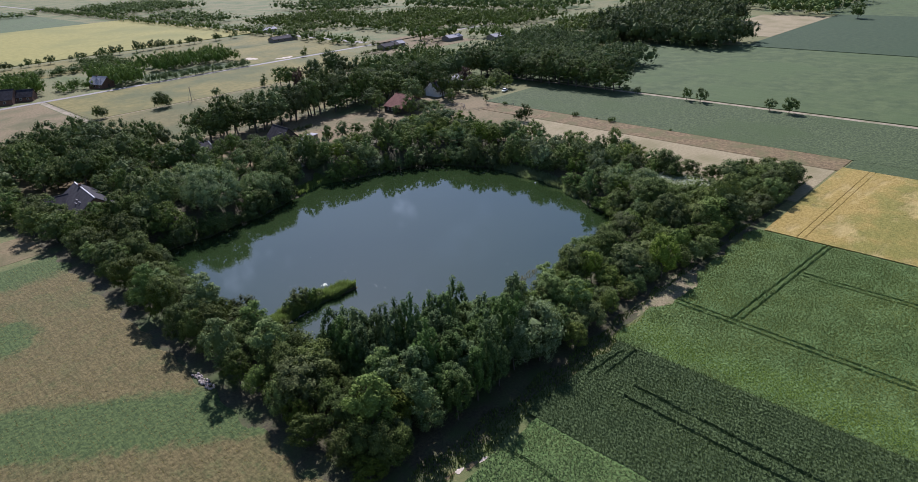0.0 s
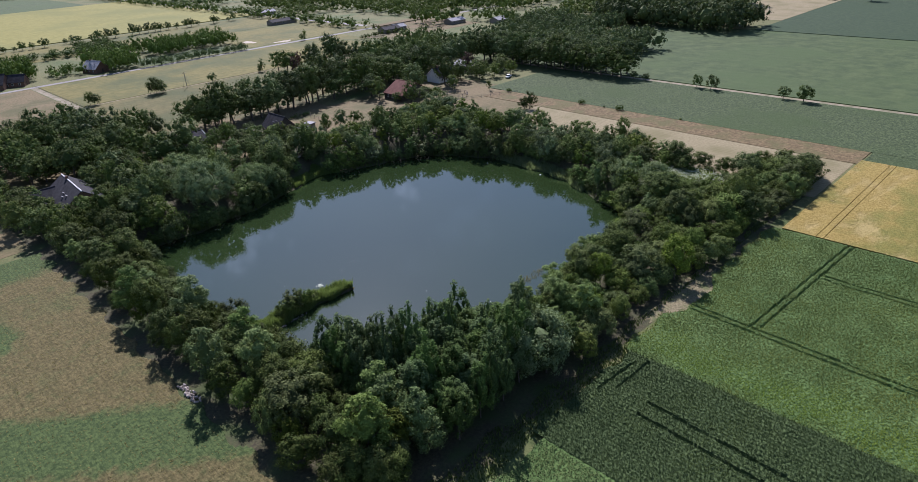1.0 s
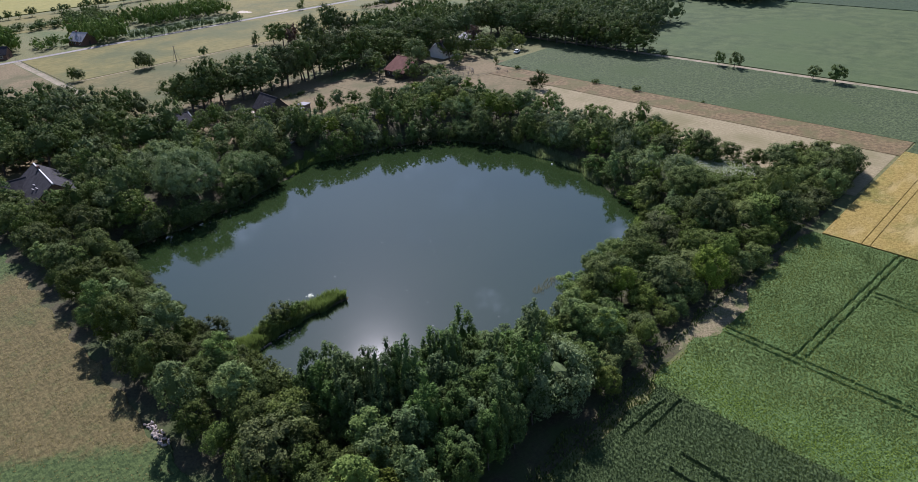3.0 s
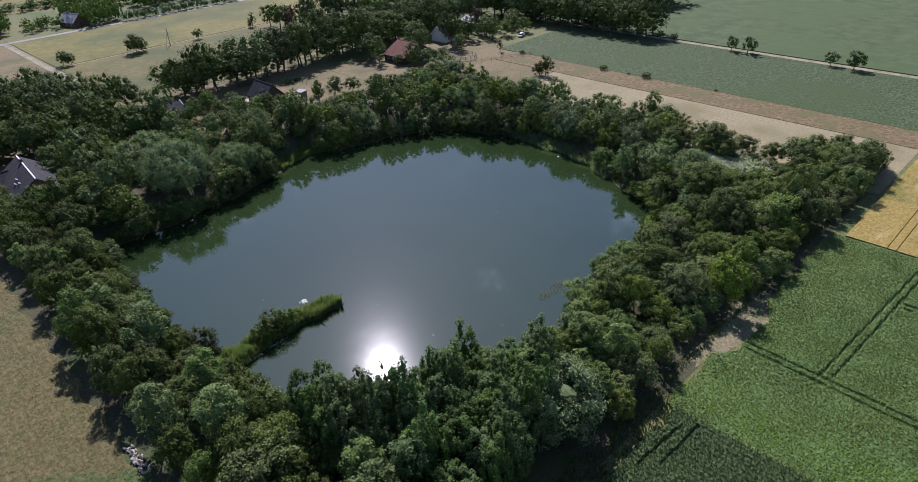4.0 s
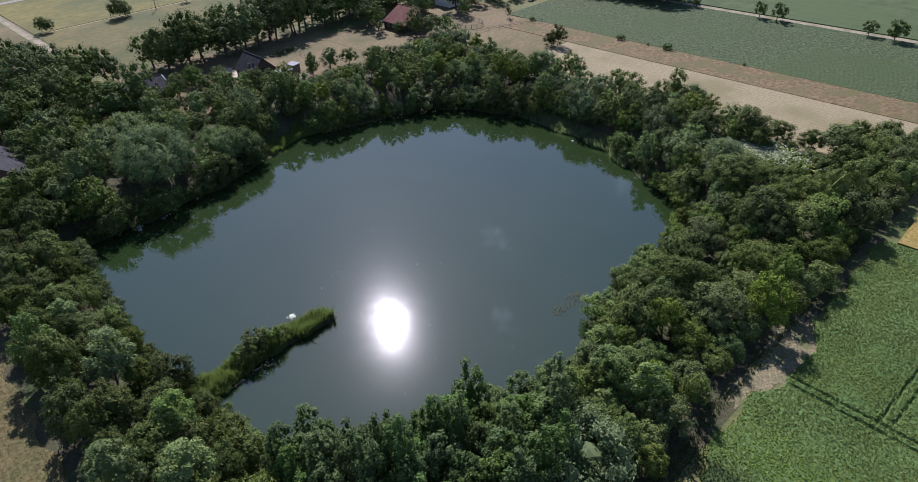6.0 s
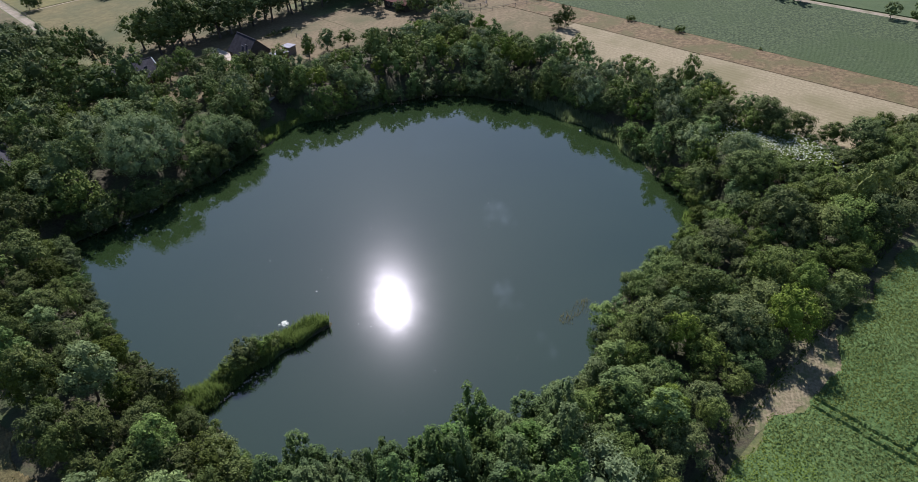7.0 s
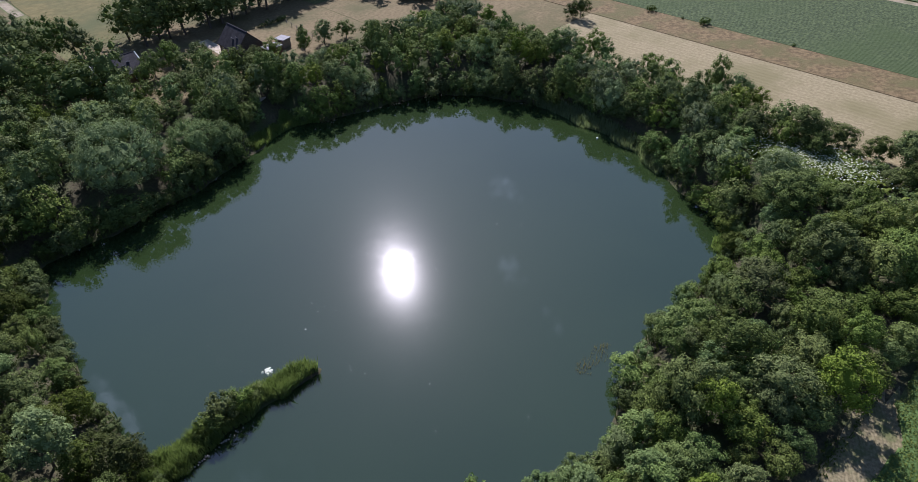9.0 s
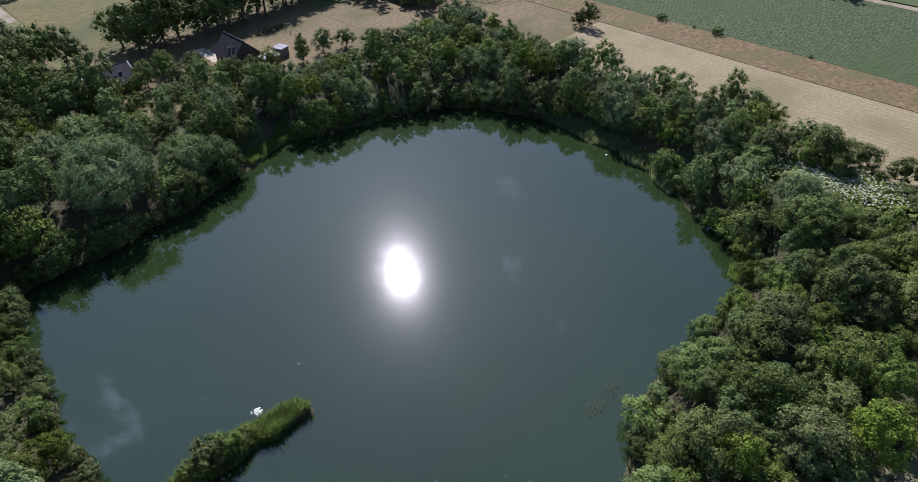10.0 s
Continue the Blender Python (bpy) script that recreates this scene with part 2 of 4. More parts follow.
WHITE = plain("white_paint", (0.62, 0.62, 0.60), (0.82, 0.82, 0.80), 1.5, 0.5, 0.4)
DARKWOOD = plain("dark_wood", (0.035, 0.030, 0.026), (0.090, 0.075, 0.060), 3.0, 0.7, 0.2)
GREYWOOD = plain("weathered_wood", (0.16, 0.14, 0.12), (0.28, 0.25, 0.21), 3.0, 0.8, 0.2)
PANE = plain("window_pane", (0.02, 0.025, 0.03), (0.05, 0.055, 0.06), 0.5, 0.08, 0.6, depth=0.0)
STONE = plain("pale_rubble", (0.26, 0.22, 0.19), (0.48, 0.43, 0.38), 1.5, 0.85, 0.2, depth=0.03)


def left_field_material():
    """Withered crop in drilled rows, with a green band and green patches where it still grows."""
    s = Shader("withered_crop", 0.9, 0.15)
    x, y = s.axes()[0], s.axes()[1]
    ragged = s.math("MULTIPLY", s.math("SUBTRACT", s.noise(0.3, 8, 0.75), 0.5), 12.0)
    slope = s.math("ADD", s.math("ADD", y, s.math("MULTIPLY", x, 0.78)), ragged)
    band = s.math("MULTIPLY", s.ramp(slope, 101.5, 105.0), s.math("SUBTRACT", 1.0, s.ramp(slope, 118.5, 123.0)))
    gap = s.math("ADD", s.math("POWER", s.math("SUBTRACT", x, 14.5), 2.0), s.math("POWER", s.math("MULTIPLY", s.math("SUBTRACT", y, 139.0), 0.8), 2.0))
    patch = s.math("SUBTRACT", 1.0, s.ramp(s.math("ADD", s.math("SQRT", gap), ragged), 4.0, 8.0))
    far_end = s.ramp(s.math("ADD", y, ragged), 160.0, 165.0)
    thin = s.math("ADD", s.math("MULTIPLY", s.ramp(s.noise(0.35, 8, 0.8), 0.5, 0.66), 0.45), s.math("MULTIPLY", s.ramp(s.noise(0.06, 4, 0.6), 0.48, 0.66), 0.35))
    green = s.math("MAXIMUM", s.math("MAXIMUM", band, patch), s.math("MAXIMUM", far_end, thin))
    grain = s.noise(1.7, 7, 0.75)
    row = s.noise(1.0, 3, 0.6, s.stretch(1.35, 0.22))
    dry = s.mix(s.ramp(grain, 0.36, 0.64), (0.066, 0.057, 0.021), (0.150, 0.124, 0.052))
    dry = s.mix(s.math("MULTIPLY", s.ramp(row, 0.5, 0.66), 0.4), dry, (0.075, 0.072, 0.026))
    lush = s.mix(s.ramp(grain, 0.38, 0.62), (0.032, 0.054, 0.016), (0.078, 0.112, 0.034))
    s.color(s.mix(green, dry, lush))
    s.bump(s.math("ADD", grain, s.math("MULTIPLY", row, 0.4)), 0.2)
    return s.mat


def barley_material():
    """Ripe grain: golden, greener in hollows, with wind-laid swaths and pale lodged spots."""
    s = Shader("ripe_barley", 0.85, 0.15)
    grain = s.noise(1.6, 6, 0.7)
    tone = s.mix(s.ramp(grain, 0.35, 0.65), (0.215, 0.158, 0.036), (0.330, 0.250, 0.072))
    tone = s.mix(s.ramp(s.noise(0.06, 6, 0.65), 0.42, 0.6), tone, s.mix(s.ramp(grain, 0.35, 0.65), (0.130, 0.128, 0.024), (0.215, 0.195, 0.046)))
    laid = s.ramp(s.noise(0.11, 8, 0.7, s.stretch(0.45, 1.0, 1.0, 25)), 0.5, 0.66)
    tone = s.mix(s.math("MULTIPLY", laid, 0.7), tone, (0.400, 0.315, 0.125))
    lodged = s.ramp(s.noise(0.4, 7, 0.75), 0.62, 0.72)
    tone = s.mix(s.math("MULTIPLY", lodged, 0.75), tone, (0.440, 0.370, 0.190))
    s.color(tone)
    s.bump(s.math("ADD", s.noise(3.0, 5, 0.7), s.math("MULTIPLY", s.math("ADD", laid, lodged), -0.8)), 0.3)
    return s.mat


def water_material():
    """Still, turbid green water: a sharp mirror with a faint broad sheen from the finest ripples."""
    s = Shader("pond_water", 0.03, 0.5)
    s.bsdf.inputs["IOR"].default_value = 1.87
    s.bsdf.inputs["Coat Weight"].default_value, s.bsdf.inputs["Coat Roughness"].default_value, s.bsdf.inputs["Coat IOR"].default_value = 0.022, 0.16, 1.5
    s.color(s.mix(s.ramp(s.noise(0.03, 4, 0.5), 0.3, 0.7), (0.015, 0.029, 0.009), (0.019, 0.034, 0.011)))
    calm = s.ramp(s.noise(0.09, 4, 0.6), 0.4, 0.7)
    s.links.new(s.math("ADD", s.math("MULTIPLY", calm, 0.014), 0.017), s.bsdf.inputs["Roughness"])
    s.bump(s.math("ADD", s.noise(0.6, 3, 0.6), s.math("MULTIPLY", s.noise(3.0, 2, 0.5), 0.25)), 0.003)
    return s.mat


WATER = water_material()
WHEAT = barley_material()
LEFTFIELD = left_field_material()

# ---- mesh helpers ----
def mesh_of(name, verts, faces, material, smooth=False):
    me = bpy.data.meshes.new(name)
    me.from_pydata([tuple(v) for v in verts], [], [tuple(f) for f in faces])
    me.materials.append(material)
    if smooth:
        me.shade_smooth()
    me.update()
    return me


def part(name, bm, material, parent, label=""):
    me = bpy.data.meshes.new(name)
    bm.to_mesh(me)
    bm.free()
    me.materials.append(material)
    ob = new(name, me)
    ob.parent = parent
    return tagged(ob, label)


def root(name, m, label, category, group=""):
    ob = new(name)
    ob.matrix_basis = m
    ob.empty_display_size = 0.3
    return tagged(ob, label, category, group)


def box(bm, x0, x1, y0, y1, z0, z1, bevel=0.0):
    made = bmesh.ops.create_cube(bm, size=1.0, matrix=Matrix.Translation(((x0 + x1) / 2, (y0 + y1) / 2, (z0 + z1) / 2)) @ Matrix.Diagonal((x1 - x0, y1 - y0, z1 - z0, 1)))
    if bevel:
        edges = list({e for v in made["verts"] for e in v.link_edges})
        bmesh.ops.bevel(bm, geom=edges, offset=bevel, segments=1, affect="EDGES")
    return bm


def rod(bm, a, b, r0, r1, sides=6):
    a, b = Vector(a), Vector(b)
    turn = (b - a).to_track_quat("Z", "Y").to_matrix().to_4x4()
    bmesh.ops.create_cone(bm, cap_ends=True, segments=sides, radius1=r0, radius2=r1, depth=(b - a).length, matrix=Matrix.Translation((a + b) / 2) @ turn)
    return bm


def smooth01(t):
    t = np.clip(t, 0.0, 1.0)
    return t * t * (3 - 2 * t)


def wobble(x, y, scale, seed=0.0):
    """Cheap smooth noise in about -1..1 for arrays."""
    return (np.sin(x * scale + 1.7 * np.sin(y * scale * 0.7 + seed) + seed) + np.sin(y * scale * 1.3 + 1.3 * np.sin(x * scale * 0.9 - seed) + 2.1 * seed)) / 2


# ---- ground: one sheet with the pond's basin in it ----
WATER_Z = -5.0
SHORE = [(54.7, 92.2), (66.9, 81.9), (82.9, 75.1), (96.9, 74), (106.8, 79.8), (116.6, 81.4), (124.5, 81.1), (140.1, 82.2), (146.9, 87.1), (151.6, 99), (158.2, 111.5), (159.8, 124), (160.8, 138.2), (155.6, 153.8), (148.7, 163.8),
         (140, 167.4), (130.3, 171.2), (121.6, 173.4), (114.2, 177.5), (101.5, 173), (87.3, 168.6), (68.4, 166.2), (55.4, 166.5), (52.2, 151.6), (51.7, 135.6), (52.2, 120.5), (53.6, 105.3)]
ISLAND = [(50, 111), (58, 111.4), (64, 112.4), (70, 112.2), (76.2, 111.5)]


def shore_distance(x, y):
    """Metres outside the pond's shoreline; negative inside."""
    x, y = np.asarray(x, float), np.asarray(y, float)
    best, inside = np.full(x.shape, 1e9), np.zeros(x.shape, bool)
    for (ax, ay), (bx, by) in zip(SHORE, SHORE[1:] + SHORE[:1]):
        dx, dy = bx - ax, by - ay
        t = np.clip(((x - ax) * dx + (y - ay) * dy) / (dx * dx + dy * dy), 0, 1)
        best = np.minimum(best, np.hypot(x - ax - t * dx, y - ay - t * dy))
        if ay != by:
            inside ^= ((ay > y) != (by > y)) & (x < dx * (y - ay) / dy + ax)
    return np.where(inside, -best, best) + 0.8 * wobble(x, y, 0.45, 1.0)


def island_distance(x, y):
    x, y = np.asarray(x, float), np.asarray(y, float)
    best = np.full(x.shape, 1e9)
    for (ax, ay), (bx, by) in zip(ISLAND, ISLAND[1:]):
        dx, dy = bx - ax, by - ay
        t = np.clip(((x - ax) * dx + (y - ay) * dy) / (dx * dx + dy * dy), 0, 1)
        best = np.minimum(best, np.hypot(x - ax - t * dx, y - ay - t * dy))
    return best + 0.3 * wobble(x, y, 0.9, 2.0)


def ground_height(x, y):
    d = shore_distance(x, y)
    z = np.where(d > 0, WATER_Z + 0.15 - WATER_Z * smooth01(d / 10.0) - 0.15 * smooth01(d / 10.0), WATER_Z + 0.15 + np.maximum(d * 0.5, -2.5))
    return np.maximum(z, WATER_Z + 0.45 - 1.2 * smooth01((island_distance(x, y) - 1.2) / 2.2) * 2.4)


def lines_out(a, b, step, far):
    mid = list(np.arange(a, b + step / 2, step))
    low, high, s = [], [], step
    while (high[-1] if high else b) < far:
        s *= 1.35
        high.append((high[-1] if high else b) + s)
        low.append((low[-1] if low else a) - s)
    return np.array(low[::-1] + mid + high)


def build_ground():
    gx, gy = lines_out(28, 202, 1.25, 4600), lines_out(42, 242, 1.25, 4600)
    X, Y = np.meshgrid(gx, gy, indexing="ij")
    near = (X > 25) & (X < 205) & (Y > 40) & (Y < 245)
    Z = np.where(near, ground_height(X, Y), 0.0)
    verts = np.stack([X, Y, Z], -1).reshape(-1, 3)
    n = len(gy)
    idx = np.arange(len(gx) * n).reshape(len(gx), n)
    faces = np.stack([idx[:-1, :-1], idx[1:, :-1], idx[1:, 1:], idx[:-1, 1:]], -1).reshape(-1, 4)
    me = mesh_of("ground", verts.tolist(), faces.tolist(), GRASS, True)
    me.materials.append(LITTER)
    cx, cy = X[:-1, :-1].reshape(-1) + 0.6, Y[:-1, :-1].reshape(-1) + 0.6
    shade = ((cx > 33 + wobble(cx, cy, 0.5)) & (cx < 195) & (cy > 51.5 + wobble(cx, cy, 0.4, 3)) & (cy < 178)) | ((cx > 30) & (cx < 175) & (cy > 170) & (cy < 206 + 2 * wobble(cx, cy, 0.3)))
    me.polygons.foreach_set("material_index", shade.astype(np.int32))
    return tagged(new("ground", me), "flat grassland with a wooded basin for the pond", "ground", kind="structure")


build_ground()
pond = mesh_of("water", [(44, 66, WATER_Z), (168, 66, WATER_Z), (168, 186, WATER_Z), (44, 186, WATER_Z)], [(0, 1, 2, 3)], WATER)
tagged(new("water", pond), "calm dark green pond water reflecting the sky", "pond", kind="structure")


# ---- fields ----
def sheet(name, x0, x1, y0, y1, z, material, label, skew=0.0):
    """A field or track: a low slab over the ground. skew moves its far end along x."""
    v = [(x0, y0, -0.1), (x1, y0, -0.1), (x1 + skew, y1, -0.1), (x0 + skew, y1, -0.1)]
    v += [(a, b, z) for a, b, _ in v]
    f = [(4, 5, 6, 7), (0, 1, 5, 4), (1, 2, 6, 5), (2, 3, 7, 6), (3, 0, 4, 7)]
    return tagged(new(name, mesh_of(name, v, f, material)), label, "field", kind="structure")


sheet("barley_field_edge", 151, 208.2, 42, 49, 0.5, WHEAT, "ripe golden barley field edge")
sheet("barley_strip", 151, 208.2, 40.5, 41.85, 0.5, WHEAT, "ripe golden barley between two wheel tracks")
sheet("barley_field", 151, 208.2, -260, 40.35, 0.5, WHEAT, "ripe golden barley field with wheel tracks")
sheet("stubble_strip", 174, 205.25, 50, 161, 0.06, STUBBLE, "pale mown stubble strip beside the trees")
sheet("headland", 205.25, 217.55, 49.2, 190.0, 0.16, BROWN, "brown withered headland strip")
sheet("potato_field", 217.55, 264.9, -300, 198, 0.2, TEAL, "blue-green potato field in full leaf")
sheet("potato_corner", 208.7, 217.8, -300, 48.6, 0.2, TEAL, "blue-green potato field in full leaf")
sheet("sand_track", 265, 268, -400, 224, 0.05, TRACK, "pale sandy farm track beside the crop")
sheet("grass_field", 268.6, 412, -500, 228, 0.25, MEADOWGREEN, "large even green grass field", 0.0)
sheet("far_crop_field", 413, 590, -600, 163, 0.4, DARKGREEN, "far dark green crop field")
sheet("far_pale_field", 456, 575, 164, 215, 0.1, STUBBLE, "far pale mown field before the wood")
sheet("horizon_field", 591, 1300, -900, 178, 0.3, MEADOWGREEN, "far green field toward the horizon")
sheet("hay_field", 92.4, 280, 325.4, 391.6, 0.12, PASTURE, "yellowish mown hay meadow")
sheet("meadow", 92.4, 196, 252, 323.4, 0.1, MEADOW, "dry pasture behind the farm trees")
sheet("meadow_edge", 95, 190, 323.8, 325, 0.05, STUBBLE, "pale dry ditch edge between meadows")
sheet("farm_track", 88.9, 91.9, 298, 392.2, 0.05, TRACK, "pale two-wheel farm track")
sheet("brown_pasture", -250, 88.4, 218, 391.6, 0.08, DRYGRASS, "brown grazed pasture")
sheet("country_road", -300, 470, 392.4, 396.4, 0.06, ROAD, "narrow pale country road")
sheet("lawn", 150, 208, 402, 428, 0.08, MEADOWGREEN, "bright green lawn behind a hedge")
sheet("north_pasture", -200, 312, 480, 552, 0.08, PASTURE, "yellowish pasture before the tree row")
sheet("grain_field", -600, 312, 560, 860, 0.5, YELLOWFIELD, "ripe yellow grain field")
sheet("far_green_field", -900, 270, 862, 1300, 0.3, MEADOWGREEN, "far green field")
sheet("far_road", 313, 318, 408, 1500, 0.06, ROAD, "far pale road")
sheet("east_meadow", 216, 312, 400, 478, 0.08, PASTURE, "pale green meadow by the road")
sheet("brown_field", 314, 366, 340, 406, 0.06, BROWN, "bare brown field by the far road")


def bare_spot(x, y):
    """Ground along the wood where the crop failed."""
    return ((x - 112.0) / 9.5) ** 2 + ((y - 51.6) / 2.9) ** 2 < 1 + 0.5 * wobble(x, y, 0.6, 2.0)


def near_crop(name, x0, x1, y0, y1, z, step, material, label, tracks=(), lump=0.08):
    """A field close to the camera as a lumpy canopy with wheel tracks pressed into it. tracks: (x, y, x, y, half width)."""
    gx, gy = np.arange(x0, x1 + step / 2, step), np.arange(y0, y1 + step / 2, step)
    X, Y = np.meshgrid(gx, gy, indexing="ij")
    rng = np.random.default_rng(5)
    Z = z + lump * (rng.random(X.shape) - 0.5) * 2 + 0.05 * wobble(X, Y, 0.6)
    for ax, ay, bx, by, half in tracks:
        dx, dy = bx - ax, by - ay
        t = np.clip(((X - ax) * dx + (Y - ay) * dy) / (dx * dx + dy * dy), 0, 1)
        d = np.hypot(X - ax - t * dx, Y - ay - t * dy) + 0.08 * (rng.random(X.shape) - 0.5)
        Z = np.where(d < half, 0.05, Z)
    Z[(X * 0 + Y) > y1 - 1.3 - 0.9 * wobble(X, Y, 0.7, 4.0)] = -0.05
    Z[bare_spot(X, Y)] = -0.05
    Z[:, 0] = Z[:, -1] = -0.05
    n = len(gy)
    idx = np.arange(len(gx) * n).reshape(len(gx), n)
    faces = np.stack([idx[:-1, :-1], idx[1:, :-1], idx[1:, 1:], idx[:-1, 1:]], -1).reshape(-1, 4)
    return tagged(new(name, mesh_of(name, np.stack([X, Y, Z], -1).reshape(-1, 3).tolist(), faces.tolist(), material)), label, "field", kind="structure")


TRAMS = [(108.4, 38.3, 150.6, 35.3, 0.2), (109.2, 36.8, 150.6, 34.2, 0.2), (134.3, 35.5, 133.9, 5, 0.18), (132.9, 35.5, 132.5, 5, 0.14), (108.7, 49.5, 106.8, 3, 0.2), (107.3, 49.5, 105.4, 3, 0.2)]
near_crop("beet_field", 89.05, 150.6, 0, 52.2, 0.4, 0.28, BEET, "green sugar beet field with wheel tracks", TRAMS)
sheet("beet_field_far", 89.2, 150.6, -260, 0.2, 0.4, BEET, "green sugar beet field")
sheet("bean_field_far", 63.6, 89.0, -260, 0.2, 0.45, BEAN, "dark green bean field")
sheet("clover_field_far", -60, 63.2, -260, 5.2, 0.2, BEET, "light green leafy crop field")
sheet("clover_field_side", -60, 34.2, 5.2, 52, 0.2, BEET, "light green leafy crop field by the withered field")
BEAN_TRAMS = [(76.2, 41, 74.0, 3, 0.22), (79.4, 41, 76.6, 3, 0.22), (77.5, 48.6, 87.0, 47.8, 0.14), (79.5, 46.5, 88.2, 46.1, 0.14)]
near_crop("bean_field", 63.4, 89.0, 0, 51.3, 0.5, 0.25, BEAN, "dark green bean field in rows", BEAN_TRAMS, 0.12)
near_crop("clover_field", 34, 63.35, 5, 49.6, 0.4, 0.3, BEET, "light green leafy crop field", [(55.5, 47, 55, 10, 0.2)], 0.06)


def drilled_field(name, x0, x1, y0, y1, z, row, material, label):
    """A field with low ridges along y, ragged along its wooded edge."""
    gx, gy = np.arange(x0, x1, row / 4), np.arange(y0, y1, 0.8)
    X, Y = np.meshgrid(gx, gy, indexing="ij")
    rng = np.random.default_rng(8)
    k = np.arange(len(gx))[:, None]
    Z = z + 0.014 * np.where(k % 4 == 0, 1.0, np.where(k % 4 == 2, -1.0, 0.0)) * rng.uniform(0.2, 1.3, X.shape) + 0.012 * rng.normal(size=X.shape)
    Z[X > x1 - 1.2 - wobble(X, Y, 0.6, 1.0)] = -0.05
    Z[0, :] = Z[-1, :] = -0.05
    Z[:, 0] = Z[:, -1] = -0.05
    n = len(gy)
    idx = np.arange(len(gx) * n).reshape(len(gx), n)
    faces = np.stack([idx[:-1, :-1], idx[1:, :-1], idx[1:, 1:], idx[:-1, 1:]], -1).reshape(-1, 4)
    return tagged(new(name, mesh_of(name, np.stack([X, Y, Z], -1).reshape(-1, 3).tolist(), faces.tolist(), material)), label, "field", kind="structure")


drilled_field("withered_field", -14, 35.2, 56, 176, 0.15, 0.75, LEFTFIELD, "withered crop field with green patches")


def crop_plants(name, x0, x1, y0, y1, row, gap, z, tall, leaf, label, tracks=(), leaves=5, spread=0.22, keep=1.0):
    """Single plants in rows along y, each a few leaves; none in the wheel tracks."""
    rng = np.random.default_rng(11)
    X, Y = np.meshgrid(np.arange(x0 + 0.2, x1 - 0.1, row), np.arange(y0 + 0.2, y1 - 0.1, gap), indexing="ij")
    p = np.stack([X, Y], -1).reshape(-1, 2) + rng.normal(size=(X.size, 2)) * np.array([0.05, 0.12])
    free = (rng.random(len(p)) < keep) & (p[:, 1] < y1 - 1.1 - 0.9 * wobble(p[:, 0], p[:, 1], 0.7, 4.0))
    free &= ~bare_spot(p[:, 0], p[:, 1])
    for ax, ay, bx, by, half in tracks:
        dx, dy = bx - ax, by - ay
        t = np.clip(((p[:, 0] - ax) * dx + (p[:, 1] - ay) * dy) / (dx * dx + dy * dy), 0, 1)
        free &= np.hypot(p[:, 0] - ax - t * dx, p[:, 1] - ay - t * dy) > half
    p = np.repeat(p[free], leaves, 0)
    k = len(p)
    a = rng.uniform(0, 6.28, k)
    out = np.stack([np.cos(a), np.sin(a), np.zeros(k)], -1)
    side = np.stack([-np.sin(a), np.cos(a), np.zeros(k)], -1)
    base = np.concatenate([p, np.full((k, 1), z - 0.06)], 1)
    h = tall * rng.uniform(0.5, 1.2, (k, 1)) * np.array([0, 0, 1.0])
    s = spread * rng.uniform(0.7, 1.3, (k, 1))
    v = np.stack([base, base + out * s * 0.8 + side * s * 0.45 + h, base + out * s * 1.5 + h * 0.7, base + out * s * 0.8 - side * s * 0.45 + h], 1).reshape(-1, 3)
    f = np.arange(k * 4).reshape(k, 4)
    me = mesh_of(name, v.tolist(), f.tolist(), LEAF[leaf])
    return tagged(new(name, me), label, "crop", kind="stuff")


crop_plants("beet_plants", 89, 150.6, 4, 52.2, 0.42, 0.36, 0.4, 0.2, "crop", "green sugar beet plants in rows", TRAMS, 3, 0.19)
crop_plants("bean_plants", 63.5, 89.0, 4, 51.1, 0.4, 0.3, 0.5, 0.26, "cropdark", "dark green bean plants in rows", BEAN_TRAMS, 4, 0.12)
crop_plants("clover_plants", 34.2, 63, 12, 49.4, 0.4, 0.45, 0.4, 0.22, "clover", "light green leafy crop plants", (), 4, 0.17)
crop_plants("withered_plants", -2, 33.5, 60, 175, 0.75, 0.3, 0.2, 0.1, "straw", "withered pale crop plants in rows", (), 2, 0.14, 0.2)
sheet("tan_field", 226, 305, 310, 370, 0.06, DRYGRASS, "dry tan field by the road")

# ---- trees ----
def ico(sub):
    bm = bmesh.new()
    bmesh.ops.create_icosphere(bm, subdivisions=sub, radius=1.0)
    v = np.array([p.co[:] for p in bm.verts])
    f = np.array([[q.index for q in p.verts] for p in bm.faces])
    bm.free()
    return v, f


ICO = {1: ico(1), 2: ico(2)}
OCTA = (np.array([(1, 0, 0), (-1, 0, 0), (0, 1, 0), (0, -1, 0), (0, 0, 1), (0, 0, -1)], float), np.array([(4, 0, 2), (4, 2, 1), (4, 1, 3), (4, 3, 0), (5, 2, 0), (5, 1, 2), (5, 3, 1), (5, 0, 3)]))


def unit(a):
    return a / np.maximum(np.linalg.norm(a, axis=-1, keepdims=True), 1e-9)


